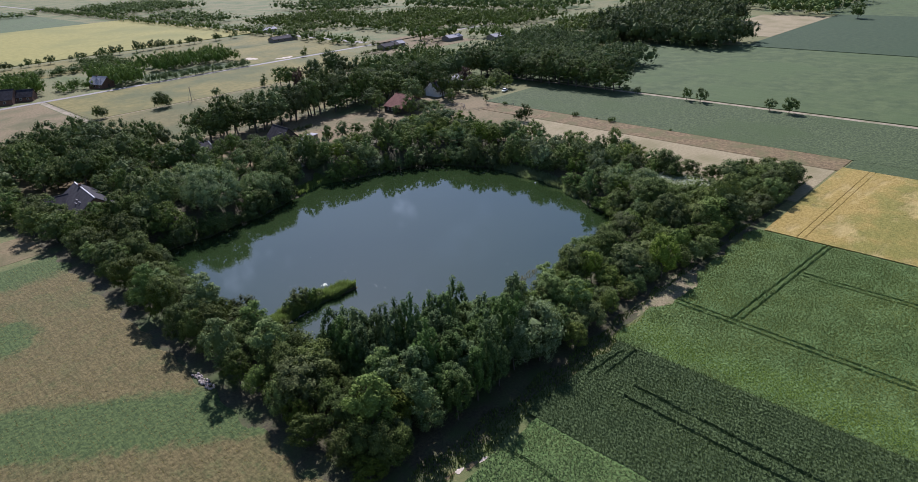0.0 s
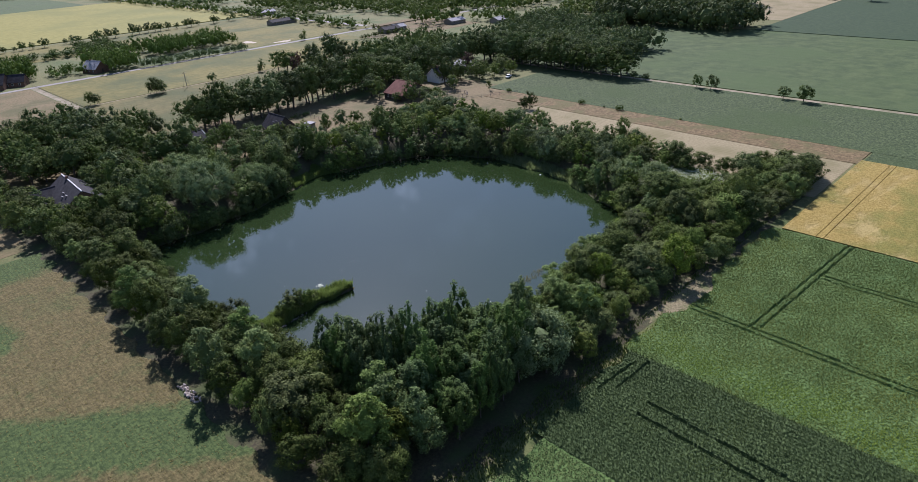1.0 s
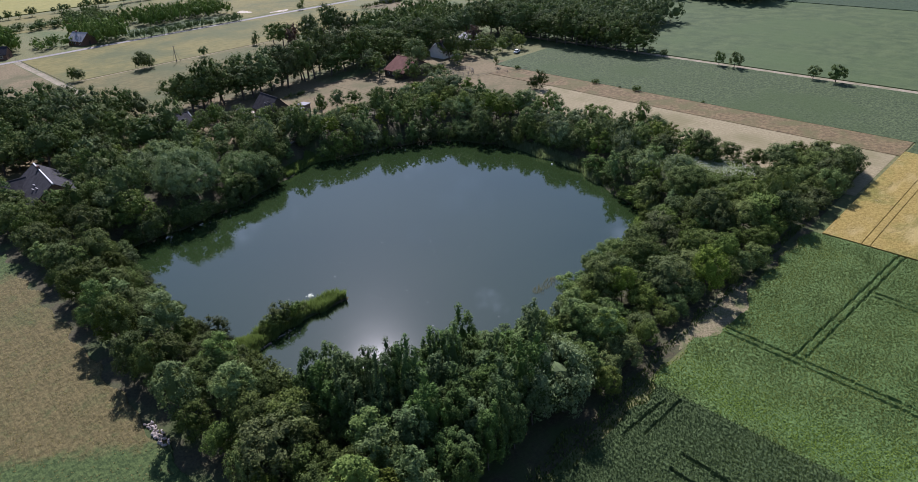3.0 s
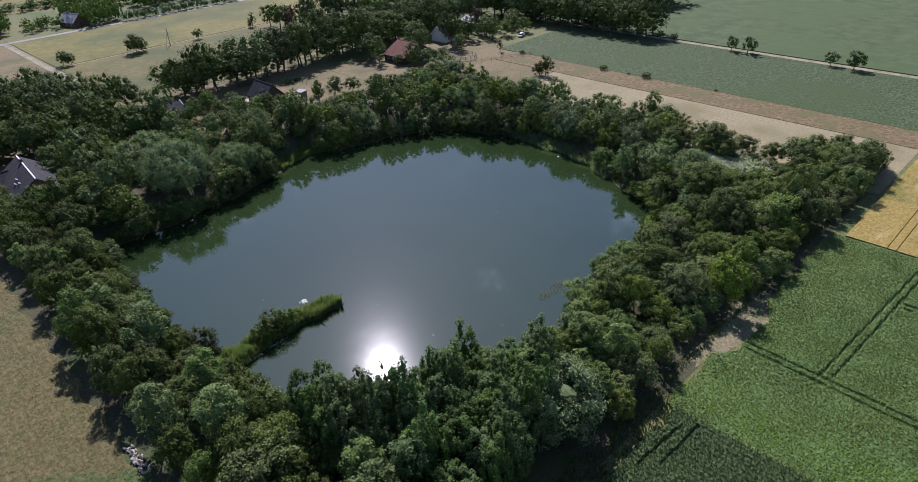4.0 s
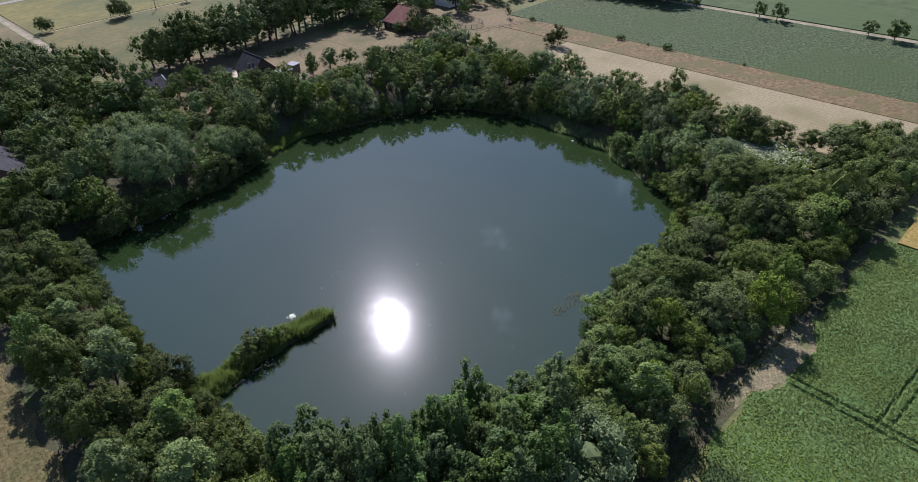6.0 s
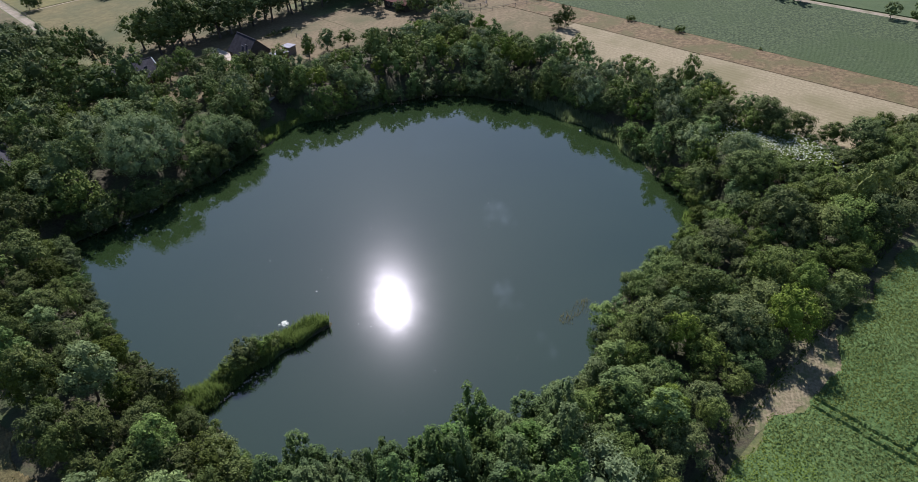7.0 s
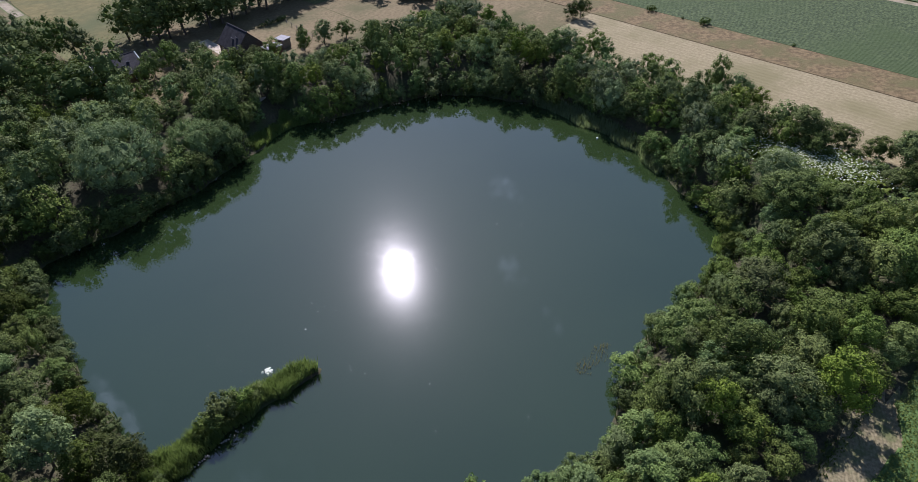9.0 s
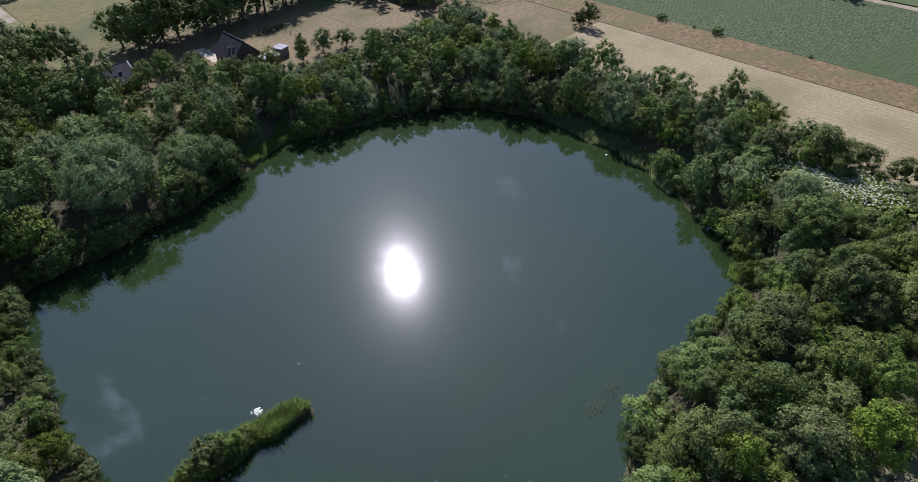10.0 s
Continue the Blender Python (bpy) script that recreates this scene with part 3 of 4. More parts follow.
def foliage(rng, centres, radii, per, size, middle, reach, slim=0.15, cut=2, rise=1.0):
    """Vertices and faces of a crown: a rough heart, a solid lump in every lobe and many small leaf sprays lying on the lobes. rise stretches the lobes upwards."""
    cv, cf = ICO[cut]
    heart = cv * rng.uniform(0.38, 0.52, (len(cv), 1))
    heart[:, :2] *= (1.0 - slim * (heart[:, 2:] + 0.7))
    heart = np.array(middle) + heart * np.array(reach)
    verts, faces, n = [heart], cf.tolist(), len(cv)
    lv, lf = OCTA
    tall = np.array([1.0, 1.0, rise])
    for c, r in zip(centres, radii):
        verts.append(c + lv * r * tall * rng.uniform(0.45, 0.75, (len(lv), 1)))
        faces += (lf + n).tolist()
        n += len(lv)
        k = max(6, int(per * (r / radii.mean()) ** 1.6))
        out = unit((c - middle) / np.array(reach))
        d = unit(rng.normal(size=(k, 3)) + 0.9 * out + np.array([0, 0, 0.3]))
        p = c + d * r * tall * rng.uniform(0.68, 1.28, (k, 1))
        nrm = unit(d * 0.75 + out * 0.45 + np.array([0, 0, 0.15]) + rng.normal(size=(k, 3)) * 0.55)
        a = unit(np.cross(nrm, unit(rng.normal(size=(k, 3)) + np.array([0, 0, rise - 1.0]))))
        b = np.cross(nrm, a)
        s = size * rng.uniform(0.5, 1.45, (k, 1))
        verts.append(np.stack([p - a * s * 0.7 - b * s * 0.35, p - a * s * 0.35 + b * s * 0.55, p + a * s * 0.85], 1).reshape(-1, 3))
        faces += (np.arange(k * 3).reshape(k, 3) + n).tolist()
        n += k * 3
    return np.concatenate(verts), faces


def lobes(rng, count, height, low, radius, shape):
    """Centres and radii of a crown's lobes. shape: round, tall, cone, flat, shoots."""
    i = np.arange(count) + 0.5
    z = 1 - 1.75 * i / count
    a = i * 2.39996 + rng.uniform(0, 6.28)
    w = np.sqrt(1 - np.clip(z, -1, 1) ** 2)
    d = unit(np.stack([w * np.cos(a), w * np.sin(a), z], -1) + rng.normal(size=(count, 3)) * 0.2)
    half, mid = (height - low) / 2, (height + low) / 2
    u = rng.uniform(0.66, 0.94, (count, 1))
    c = d * u * np.array([radius, radius, half])
    t = (c[:, 2] / half + 1) / 2
    taper = {"round": 1.0 - 0.2 * np.abs(t - 0.45), "tall": 1.1 - 0.45 * t, "cone": 1.3 - 1.2 * t, "flat": 0.8 + 0.25 * t, "shoots": 1.05 - 0.3 * t}[shape]
    c[:, :2] *= taper[:, None]
    c[:, 2] += mid
    r = radius * rng.uniform(0.17, 0.34, count) * (0.75 + 0.4 * (1 - t) if shape in ("tall", "cone") else 1.0)
    if shape == "shoots":
        r *= 0.66
    r *= min(1.0, 5.4 / radius)
    c[:, 2] = np.minimum(c[:, 2], height - r * 0.7)
    return c, r


def trunk_mesh(rng, height, low, radius, girth):
    bm = bmesh.new()
    lean = Vector((rng.normal() * 0.03 * height, rng.normal() * 0.03 * height, 0))
    top = Vector((0, 0, height * 0.72)) + lean
    fork = Vector((0, 0, low + 0.15 * (height - low))) + lean * 0.4
    rod(bm, (0, 0, -0.6), fork, girth, girth * 0.72, 7)
    rod(bm, fork, top, girth * 0.7, girth * 0.2, 5)
    for i in range(5):
        a = i * 1.26 + rng.random()
        start = fork.lerp(top, 0.12 * i)
        end = start + Vector((math.cos(a) * radius * 0.6, math.sin(a) * radius * 0.6, (height - low) * 0.25))
        rod(bm, start, end, girth * 0.4, girth * 0.1, 4)
    me = bpy.data.meshes.new("trunk")
    bm.to_mesh(me)
    bm.free()
    me.materials.append(BARK)
    return me


# kind: height, crown bottom, radius, shape, lobes, leaves a lobe, leaf size, girth, leaf material, label, category
SPECIES = {
    "alder": (10.2, 0.6, 2.6, "tall", 34, 76, 0.27, 0.16, "sage", "dense grey-green alder on the pond bank", "tree"),
    "poplar": (10.8, 0.2, 2.5, "shoots", 46, 56, 0.24, 0.14, "poplar", "upright young poplar with steep leafy shoots", "tree"),
    "field_maple": (8.6, 0.5, 3.2, "round", 34, 78, 0.28, 0.17, "green", "bushy green field maple on the pond bank", "tree"),
    "hawthorn": (8.2, 0.5, 3.1, "round", 34, 78, 0.27, 0.17, "olive", "dull olive-green hawthorn along the field edge", "tree"),
    "ash_tree": (8.8, 0.7, 3.0, "round", 32, 78, 0.28, 0.16, "lime", "fresh green young ash on the pond bank", "tree"),
    "hazel": (6.3, 0.0, 3.1, "flat", 30, 78, 0.27, 0.10, "green", "broad green hazel bush on the pond bank", "bush"),
    "blackthorn": (4.2, -0.2, 2.5, "flat", 20, 72, 0.25, 0.08, "dark", "low dark thorn bush at the wood's edge", "bush"),
    "willow": (8.4, 0.0, 4.2, "round", 46, 80, 0.27, 0.2, "silver", "wide silver-grey willow on the pond bank", "tree"),
    "great_willow": (10.6, -1.5, 9.4, "round", 170, 130, 0.26, 0.4, "silver", "huge domed silver-grey willow overhanging the pond", "tree"),
    "sallow": (5.6, -0.2, 2.9, "flat", 26, 76, 0.25, 0.1, "sage", "grey-green sallow bush on the pond bank", "bush"),
    "oak": (13.8, 2.0, 5.2, "round", 38, 44, 0.42, 0.32, "dark", "tall dark green oak with bare lower trunk", "tree"),
    "birch": (9.5, 0.8, 2.0, "tall", 24, 62, 0.27, 0.13, "lime", "slim pale green birch in a garden", "tree"),
    "track_tree": (5.8, 0.7, 2.3, "round", 22, 46, 0.36, 0.14, "dark", "small round tree standing alone", "tree"),
    "spruce": (6.0, 0.2, 1.5, "cone", 30, 60, 0.25, 0.12, "needle", "small dark conifer in a garden", "tree"),
    "copper_beech": (9.0, 1.0, 3.0, "round", 26, 55, 0.36, 0.2, "copper", "dark copper-leaved garden tree", "tree"),
}
PROTO, USED = {}, set()
VARIANTS = 3


def proto(kind, v, fine):
    key = (kind, v, fine)
    if key not in PROTO:
        h, low, rad, shape, count, per, size, girth, leaf, label, category = SPECIES[kind]
        rng = np.random.default_rng(sum(map(ord, kind)) * 10 + v)
        per, size = (int(per * 1.15), size * 0.69) if fine else (int(per * 0.64), size * 0.8)
        c, r = lobes(rng, int(count * (1.25 if fine else 1.05)), h, low, rad, shape)
        verts, faces = foliage(rng, c, r, per, size, (0, 0, (h + low) / 2), (rad, rad, (h - low) / 2), {"tall": 0.35, "cone": 0.5, "shoots": 0.35}.get(shape, 0.15), 2, 2.1 if shape == "shoots" else 1.0)
        ob = root(kind, Matrix(), label, category)
        for name, me in (("trunk", trunk_mesh(rng, h, low, rad, girth)), ("crown", mesh_of("crown", verts.tolist(), faces, LEAF[leaf]))):
            child = new(name, me)
            child.parent = ob
        PROTO[key] = ob
    return PROTO[key]


def plant(kind, x, y, s=1.0, group="", z=None, tall=1.0):
    v = random.randrange(VARIANTS)
    if z is None:
        z = float(ground_height(np.array([x]), np.array([y]))[0])
    lean = Euler((random.gauss(0, 0.05), random.gauss(0, 0.05), random.uniform(0, 6.28)))
    m = Matrix.LocRotScale((x, y, z), lean, (s * random.uniform(0.88, 1.22), s * random.uniform(0.88, 1.22), s * tall * random.uniform(0.85, 1.12)))
    fine = (x < 60 and y < 170) or y < 86
    ob = proto(kind, v, fine)
    if (kind, v, fine) in USED:
        ob = copy_thing(ob, m)
    else:
        USED.add((kind, v, fine))
        ob.matrix_basis = m
    return tagged(ob, group=group)


def pick(weights):
    return random.choices(list(weights), list(weights.values()))[0]


def scatter(x0, x1, y0, y1, spacing, weights, size=(0.85, 1.15), group="", keep=None, shore=1.5):
    """Trees on a jittered grid inside a rectangle, off the water and off what keep rejects."""
    nx, ny = max(1, round((x1 - x0) / spacing)), max(1, round((y1 - y0) / spacing))
    for i in range(nx):
        for j in range(ny):
            x = x0 + (i + 0.5 + random.uniform(-0.38, 0.38) + 0.25 * (j % 2)) * (x1 - x0) / nx
            y = y0 + (j + 0.5 + random.uniform(-0.38, 0.38)) * (y1 - y0) / ny
            kind, s = pick(weights), random.uniform(*size)
            if shore_distance(x, y) > shore and (keep is None or keep(x, y)):
                plant(kind, x, y, s, group)


BANK = "trees round the pond"


def off_clearing(x, y):
    return math.hypot((x - 167) / 5.6, (y - 82) / 11.5) > 1 and not (168 < x < 190 and 70 < y < 94)


# the bank along the withered field
scatter(36.6, 53, 57, 182, 4.5, {"hawthorn": 7, "field_maple": 2, "hazel": 1, "alder": 2}, (0.7, 1.15), BANK)
# the near corner and the near bank, tallest trees
scatter(38, 54, 55.5, 66, 4.4, {"alder": 3, "hawthorn": 4}, (0.8, 1.05), BANK)

scatter(54, 80, 56.5, 66, 2.9, {"poplar": 1}, (0.88, 1.06), BANK)
scatter(80, 90, 55.5, 66, 3.9, {"alder": 1, "field_maple": 1}, (0.72, 0.9), BANK)
scatter(50, 84, 65.5, 88, 3.0, {"poplar": 1}, (0.8, 0.98), BANK, None, 1.5)
scatter(82, 100, 65, 86, 3.8, {"alder": 2, "field_maple": 2}, (0.72, 0.92), BANK, None, 2.0)
# the bank along the beet field, lower and bushy
scatter(88, 126, 54.8, 67, 4.3, {"hazel": 5, "field_maple": 3, "ash_tree": 1, "sallow": 1}, (0.7, 1.15), BANK, off_clearing)
scatter(124.6, 189.6, 52.8, 66.3, 4.3, {"hazel": 5, "field_maple": 3, "ash_tree": 1, "sallow": 1}, (0.7, 1.15), BANK, off_clearing)
scatter(100, 160, 66, 82, 4.2, {"hazel": 5, "field_maple": 2, "sallow": 2}, (0.65, 1.1), BANK, off_clearing)
scatter(172.0, 189.7, 53.4, 69.1, 4.6, {"field_maple": 4, "hazel": 2}, (0.95, 1.15), BANK)
for x, y, s, kind in ((172.5, 85.5, 1.0, "field_maple"), (169.6, 88.4, 0.8, "field_maple"), (176.3, 80.7, 0.75, "field_maple"), (176.4, 73.9, 0.7, "field_maple"), (182.1, 69, 0.75, "field_maple"), (174.3, 91.3, 0.9, "field_maple"), (170.7, 82.6, 0.8, "field_maple"), (167.7, 94.2, 0.9, "field_maple"), (173.4, 86.5, 0.85, "field_maple"), (169.1, 68.2, 0.9, "hazel"), (170.9, 72, 0.8, "hazel"), (173.6, 76.8, 0.6, "hazel")):
    plant(kind, x, y, s, BANK)
# the far bank
scatter(145.7, 186.6, 80.7, 162.9, 4.7, {"field_maple": 2, "ash_tree": 3, "alder": 1, "hazel": 1, "willow": 2, "sallow": 3}, (0.8, 1.05), BANK, shore=0.6, keep=lambda x, y: off_clearing(x, y) and x < 181 - 0.06 * max(0, y - 120) and not (y < 92 and x > 158) and not (x < 163.5 and 112 < y < 139))
scatter(110.0, 178.2, 161.7, 190.1, 4.2, {"alder": 2, "field_maple": 2, "ash_tree": 2, "birch": 4, "willow": 2}, (0.72, 1.0), BANK, shore=0.4, keep=lambda x, y: not -4.5 < y - 172.5 - (x - 100) * 0.38 < 8 or x > 118)
# the bank before the houses
scatter(53.8, 111.8, 165.6, 202.1, 4.9, {"field_maple": 4, "alder": 2, "hazel": 2, "birch": 1, "willow": 1}, (0.85, 1.15), BANK, lambda x, y: not (101 < x < 119 and -4.5 < y - 172.5 - (x - 100) * 0.38 < 8) and math.hypot(x - 76.5, y - 177) > 10.0 and math.hypot(x - 92, y - 177) > 6.0)
for x, y, s in ((76.5, 177.0, 1.02), (92.0, 177.0, 0.62)):
    plant("great_willow", x, y, s, BANK)
scatter(111.7, 119.3, 186.5, 202.6, 4.5, {"field_maple": 3, "birch": 1}, (0.8, 1.0), BANK)
scatter(55.7, 90.5, 202.5, 235.0, 6.0, {"field_maple": 4, "birch": 2, "ash_tree": 1, "oak": 1}, (0.75, 1.05), BANK)
scatter(102.0, 111.5, 203.0, 216.3, 5.5, {"field_maple": 3, "birch": 2, "spruce": 1}, (0.7, 0.95), BANK)
scatter(34.1, 59.7, 180.4, 188.2, 5.0, {"field_maple": 3, "hazel": 2}, (0.8, 1.0), BANK)
scatter(33.1, 42.9, 188.5, 212.8, 5.0, {"field_maple": 3, "hazel": 1, "alder": 1}, (0.8, 1.05), BANK)
for x, y, s, kind in ((76.7, 58.6, 1.1, "willow"), (47.5, 62.5, 1.25, "hawthorn"), (45.6, 79.5, 1.2, "ash_tree"), (82.6, 54.8, 0.8, "ash_tree"), (39.5, 122.0, 1.0, "ash_tree"), (161.9, 161.1, 1.05, "willow"), (59.7, 180.9, 1.0, "willow"), (97.6, 174.7, 1.0, "willow"), (200.2, 161.0, 0.85, "hawthorn"), (199.0, 162.6, 0.6, "hawthorn")):
    plant(kind, x, y, s, BANK)
# bushes that hang over the water all round the shore
for (ax, ay), (bx, by) in zip(SHORE, SHORE[1:] + SHORE[:1]):
    span = math.hypot(bx - ax, by - ay)
    for k in range(max(1, round(span / 3.0))):
        t = (k + random.random() * 0.7) / max(1, round(span / 3.0))
        off = random.uniform(0.2, 1.6)
        x, y = ax + (bx - ax) * t + (by - ay) / span * off, ay + (by - ay) * t - (bx - ax) / span * off
        open_bank = (102 < x < 117 and y > 165) or (x > 154 and 113 < y < 138)
        if not open_bank:
            # far shore: only dark-leaved bushes, their colour deepens the shade under the trees
            shaded = y > 140
            plant("blackthorn" if shaded else pick({"hazel": 3, "sallow": 2, "blackthorn": 3}), x, y, random.uniform(0.9, 1.25) if shaded else random.uniform(0.6, 0.85), "bushes along the shore")
# low bushes behind the open reedy bank
for k in range(26):
    x = 101 + k * 0.88
    y = 172.5 + (x - 100) * 0.38 + random.uniform(4.6, 8.5)
    if not 110.5 < x < 115:
        plant(pick({"hazel": 3, "blackthorn": 1, "sallow": 1}), x, y, random.uniform(0.42, 0.62), BANK)
# bushes behind the reeds of the far shore
for k in range(10):
    plant(pick({"hazel": 2, "sallow": 2, "ash_tree": 1}), 164.6 + random.uniform(-0.8, 0.8), 112.5 + k * 2.8, random.uniform(0.7, 0.95), BANK)
# tall trees behind the houses
OAKS = "tall trees behind the farm"
scatter(-11.1, 82.6, 223.5, 279.0, 6.8, {"oak": 4, "field_maple": 1}, (0.75, 0.95), OAKS)
scatter(-7.2, 36.1, 204.2, 224.5, 6.5, {"oak": 3, "field_maple": 2}, (0.7, 0.9), OAKS)
scatter(103.6, 161.4, 237.6, 249.7, 4.9, {"oak": 1}, (0.95, 1.1), OAKS)
scatter(165.0, 195.5, 238.7, 253.4, 5.8, {"oak": 1}, (0.95, 1.1), OAKS)
scatter(195.0, 224.1, 235.6, 267.3, 7.0, {"oak": 1}, (0.85, 1.02), OAKS)
scatter(182.7, 222.8, 295.4, 316.9, 6.5, {"oak": 3, "birch": 1, "copper_beech": 1}, (0.8, 1.0), OAKS)
scatter(81.7, 93.1, 242.8, 254.1, 5.5, {"oak": 1}, (0.68, 0.82), OAKS)
for i in range(9):
    plant("oak", 227 + i * 5.4 + random.uniform(-1, 1), 253 - i * 2.2 + random.uniform(-1, 1), random.uniform(0.9, 1.05), OAKS)
# avenue along the sandy track
for i in range(17):
    plant("oak", 263.6 + random.uniform(-0.8, 0.8), 160 + i * 5.2, random.uniform(0.95, 1.1), "avenue along the track")
    plant("oak", 270.5 + random.uniform(-0.8, 0.8), 162 + i * 5.2, random.uniform(0.95, 1.1), "avenue along the track")
for x, y, s in ((264.4, 125.4, 0.95), (264.6, 119.6, 1.2), (264.6, 91.4, 0.85), (264.2, 84.0, 1.15), (264.4, 148.8, 0.6), (264.8, 154.8, 1.05), (152.0, 322.6, 0.95), (567.4, 143.7, 2.2)):
    plant("track_tree", x, y, s)
for kind, x, y, s in (("field_maple", 95.7, 326.2, 0.85), ("field_maple", 98.2, 324.2, 0.65), ("hazel", 123.4, 321.3, 1.0), ("hazel", 126.6, 322, 0.85), ("spruce", 121.5, 323.3, 1.0), ("birch", 180.4, 324.3, 0.9), ("field_maple", 178.7, 322.7, 0.4)):
    plant(kind, x, y, s, "lone trees in the pasture")
for x in range(96, 290, 6):
    if random.random() < 0.85:
        plant("track_tree", x + random.uniform(-2, 2), 545 + random.uniform(-1.5, 1.5), random.uniform(1.1, 1.5), "row of trees in the fields")
# garden and yard trees
for kind, x, y, s in (("field_maple", 121.5, 203.5, 0.8), ("ash_tree", 127.0, 203.5, 0.75), ("field_maple", 100.5, 217.5, 0.75), ("hazel", 97.5, 215.0, 0.7), ("ash_tree", 92.0, 214.5, 0.7), ("field_maple", 84.8, 216.4, 0.7), ("hazel", 89.6, 211.4, 0.7), ("hazel", 94.4, 208.3, 0.65), ("field_maple", 101.1, 207.1, 0.6), ("field_maple", 106.8, 210.6, 0.85), ("field_maple", 105.8, 217.3, 0.8), ("spruce", 89.5, 219, 1.1), ("field_maple", 107.6, 222.9, 0.9), ("birch", 176.4, 222.3, 1.3), ("field_maple", 196.3, 222.3, 1.4), ("field_maple", 185.8, 204.3, 1.0), ("field_maple", 189.5, 201.3, 0.8), ("oak", 211.3, 218.4, 0.85), ("field_maple", 206.5, 208.9, 1.0), ("field_maple", 222, 218.8, 1.15), ("field_maple", 227.9, 212.7, 1.15),
                      ("birch", 214.9, 194.7, 0.8), ("field_maple", 235.8, 210.4, 1.2), ("copper_beech", 232.8, 225.1, 1.1), ("field_maple", 244.5, 208.1, 1.0), ("spruce", 137.9, 207.3, 0.9), ("field_maple", 135.2, 201.8, 0.75), ("field_maple", 141.7, 202.5, 0.8),
                      ("field_maple", 148.2, 201.2, 0.8), ("field_maple", 154.8, 198.1, 0.75), ("spruce", 86.6, 232.4, 1.0), ("spruce", 84.6, 238.2, 0.8), ("spruce", 45.8, 257.5, 1.0), ("field_maple", 216.1, 220.4, 1.0), ("field_maple", 231.3, 218.9, 1.1), ("field_maple", 239, 221.1, 1.2),
                      ("field_maple", 245.2, 216.2, 1.1), ("field_maple", 225, 223.8, 1.0), ("field_maple", 201.7, 224.7, 1.2), ("oak", 178.1, 229.6, 0.8), ("field_maple", 180.8, 207.3, 0.95), ("field_maple", 178.4, 213, 0.8), ("field_maple", 250.8, 220.1, 1.1)):
    plant(kind, x, y, s, "trees in the farm gardens")


# ---- far woods and hedges: uncountable, one object each ----
def wood(name, rects, spacing, label, leaf="green", wide=1.0, fine=True):
    """rects: (x0, x1, y0, y1, tree height)"""
    rng = np.random.default_rng(len(name) * 7)
    kinds = []
    for k in range(6):
        count, per, size = (16, 15, 0.05) if fine else (7, 8, 0.075)
        c, r = lobes(rng, count, 1.0, 0.0, 0.5, "round")
        kinds.append(foliage(rng, c, r, per, size, (0, 0, 0.5), (0.5, 0.5, 0.5), 0.15, 2 if fine else 1))
    verts, faces, n = [], [], 0
    for x0, x1, y0, y1, h in rects:
        for x in np.arange(x0, x1, spacing):
            for y in np.arange(y0, y1, spacing):
                v, f = kinds[rng.integers(6)]
                hh, a = h * rng.uniform(0.7, 1.2), rng.uniform(0, 6.28)
                s = max(spacing * 1.15, hh * 0.75) * wide * rng.uniform(0.85, 1.2)
                turned = np.stack([v[:, 0] * math.cos(a) - v[:, 1] * math.sin(a), v[:, 0] * math.sin(a) + v[:, 1] * math.cos(a)], -1) * s
                verts.append(np.concatenate([turned + np.array([x, y]) + rng.uniform(-0.45, 0.45, 2) * spacing, v[:, 2:] * hh], 1))
                faces.append(np.array(f) + n)
                n += len(v)
    return tagged(new(name, mesh_of(name, np.concatenate(verts).tolist(), np.concatenate(faces).tolist(), LEAF[leaf])), label, "woodland", kind="stuff")


wood("east_wood", [(398.2, 434.4, 170.2, 263.5, 15.8), (432.6, 533.5, 213.1, 282.2, 15.8)], 6.6, "far dense mixed wood beyond the fields", "dark", 1.2)
wood("track_wood", [(280, 335, 182.9, 272.6, 11.2), (333.4, 386.6, 235.4, 293.7, 10.2)], 5.6, "wood behind the avenue", "dark", 1.2)
wood("farm_wood", [(223.3, 274.3, 268.5, 296.8, 11.2), (223.8, 271.6, 254.3, 268.6, 11.2)], 5.6, "wood behind the farmyard", "dark", 1.2)
wood("garden_wood", [(130.6, 150.3, 400.8, 439, 9.3), (167.5, 220.9, 426.8, 457.8, 9.3), (107, 118, 410.4, 424.8, 6.5), (54.5, 75.3, 421.4, 466.8, 11.2), (81, 99.6, 416.5, 445.3, 10.2)], 5.2, "overgrown garden trees by the road")
wood("road_hedge", [(148.8, 213.7, 396.1, 398.7, 4.3)], 2.5, "clipped dark hedge along the road")
wood("pasture_hedge", [(95.2, 149.3, 481.9, 494.2, 4.7), (147.4, 170.3, 455.8, 514.7, 6.5)], 6.0, "low tree belt across the pasture")
wood("stable_hedge", [(274.8, 309, 360, 362.5, 3.3), (308.4, 310.8, 358, 391.9, 3.3)], 3.0, "clipped dark hedge round the stables")
wood("road_trees", [(300.6, 308.2, 400.4, 1197.2, 7.4), (339.9, 366.4, 359.6, 386.3, 12.1), (372.5, 390.9, 316.5, 358.2, 9.3)], 7.5, "tree belt along the far road", "green", 1.0, False)
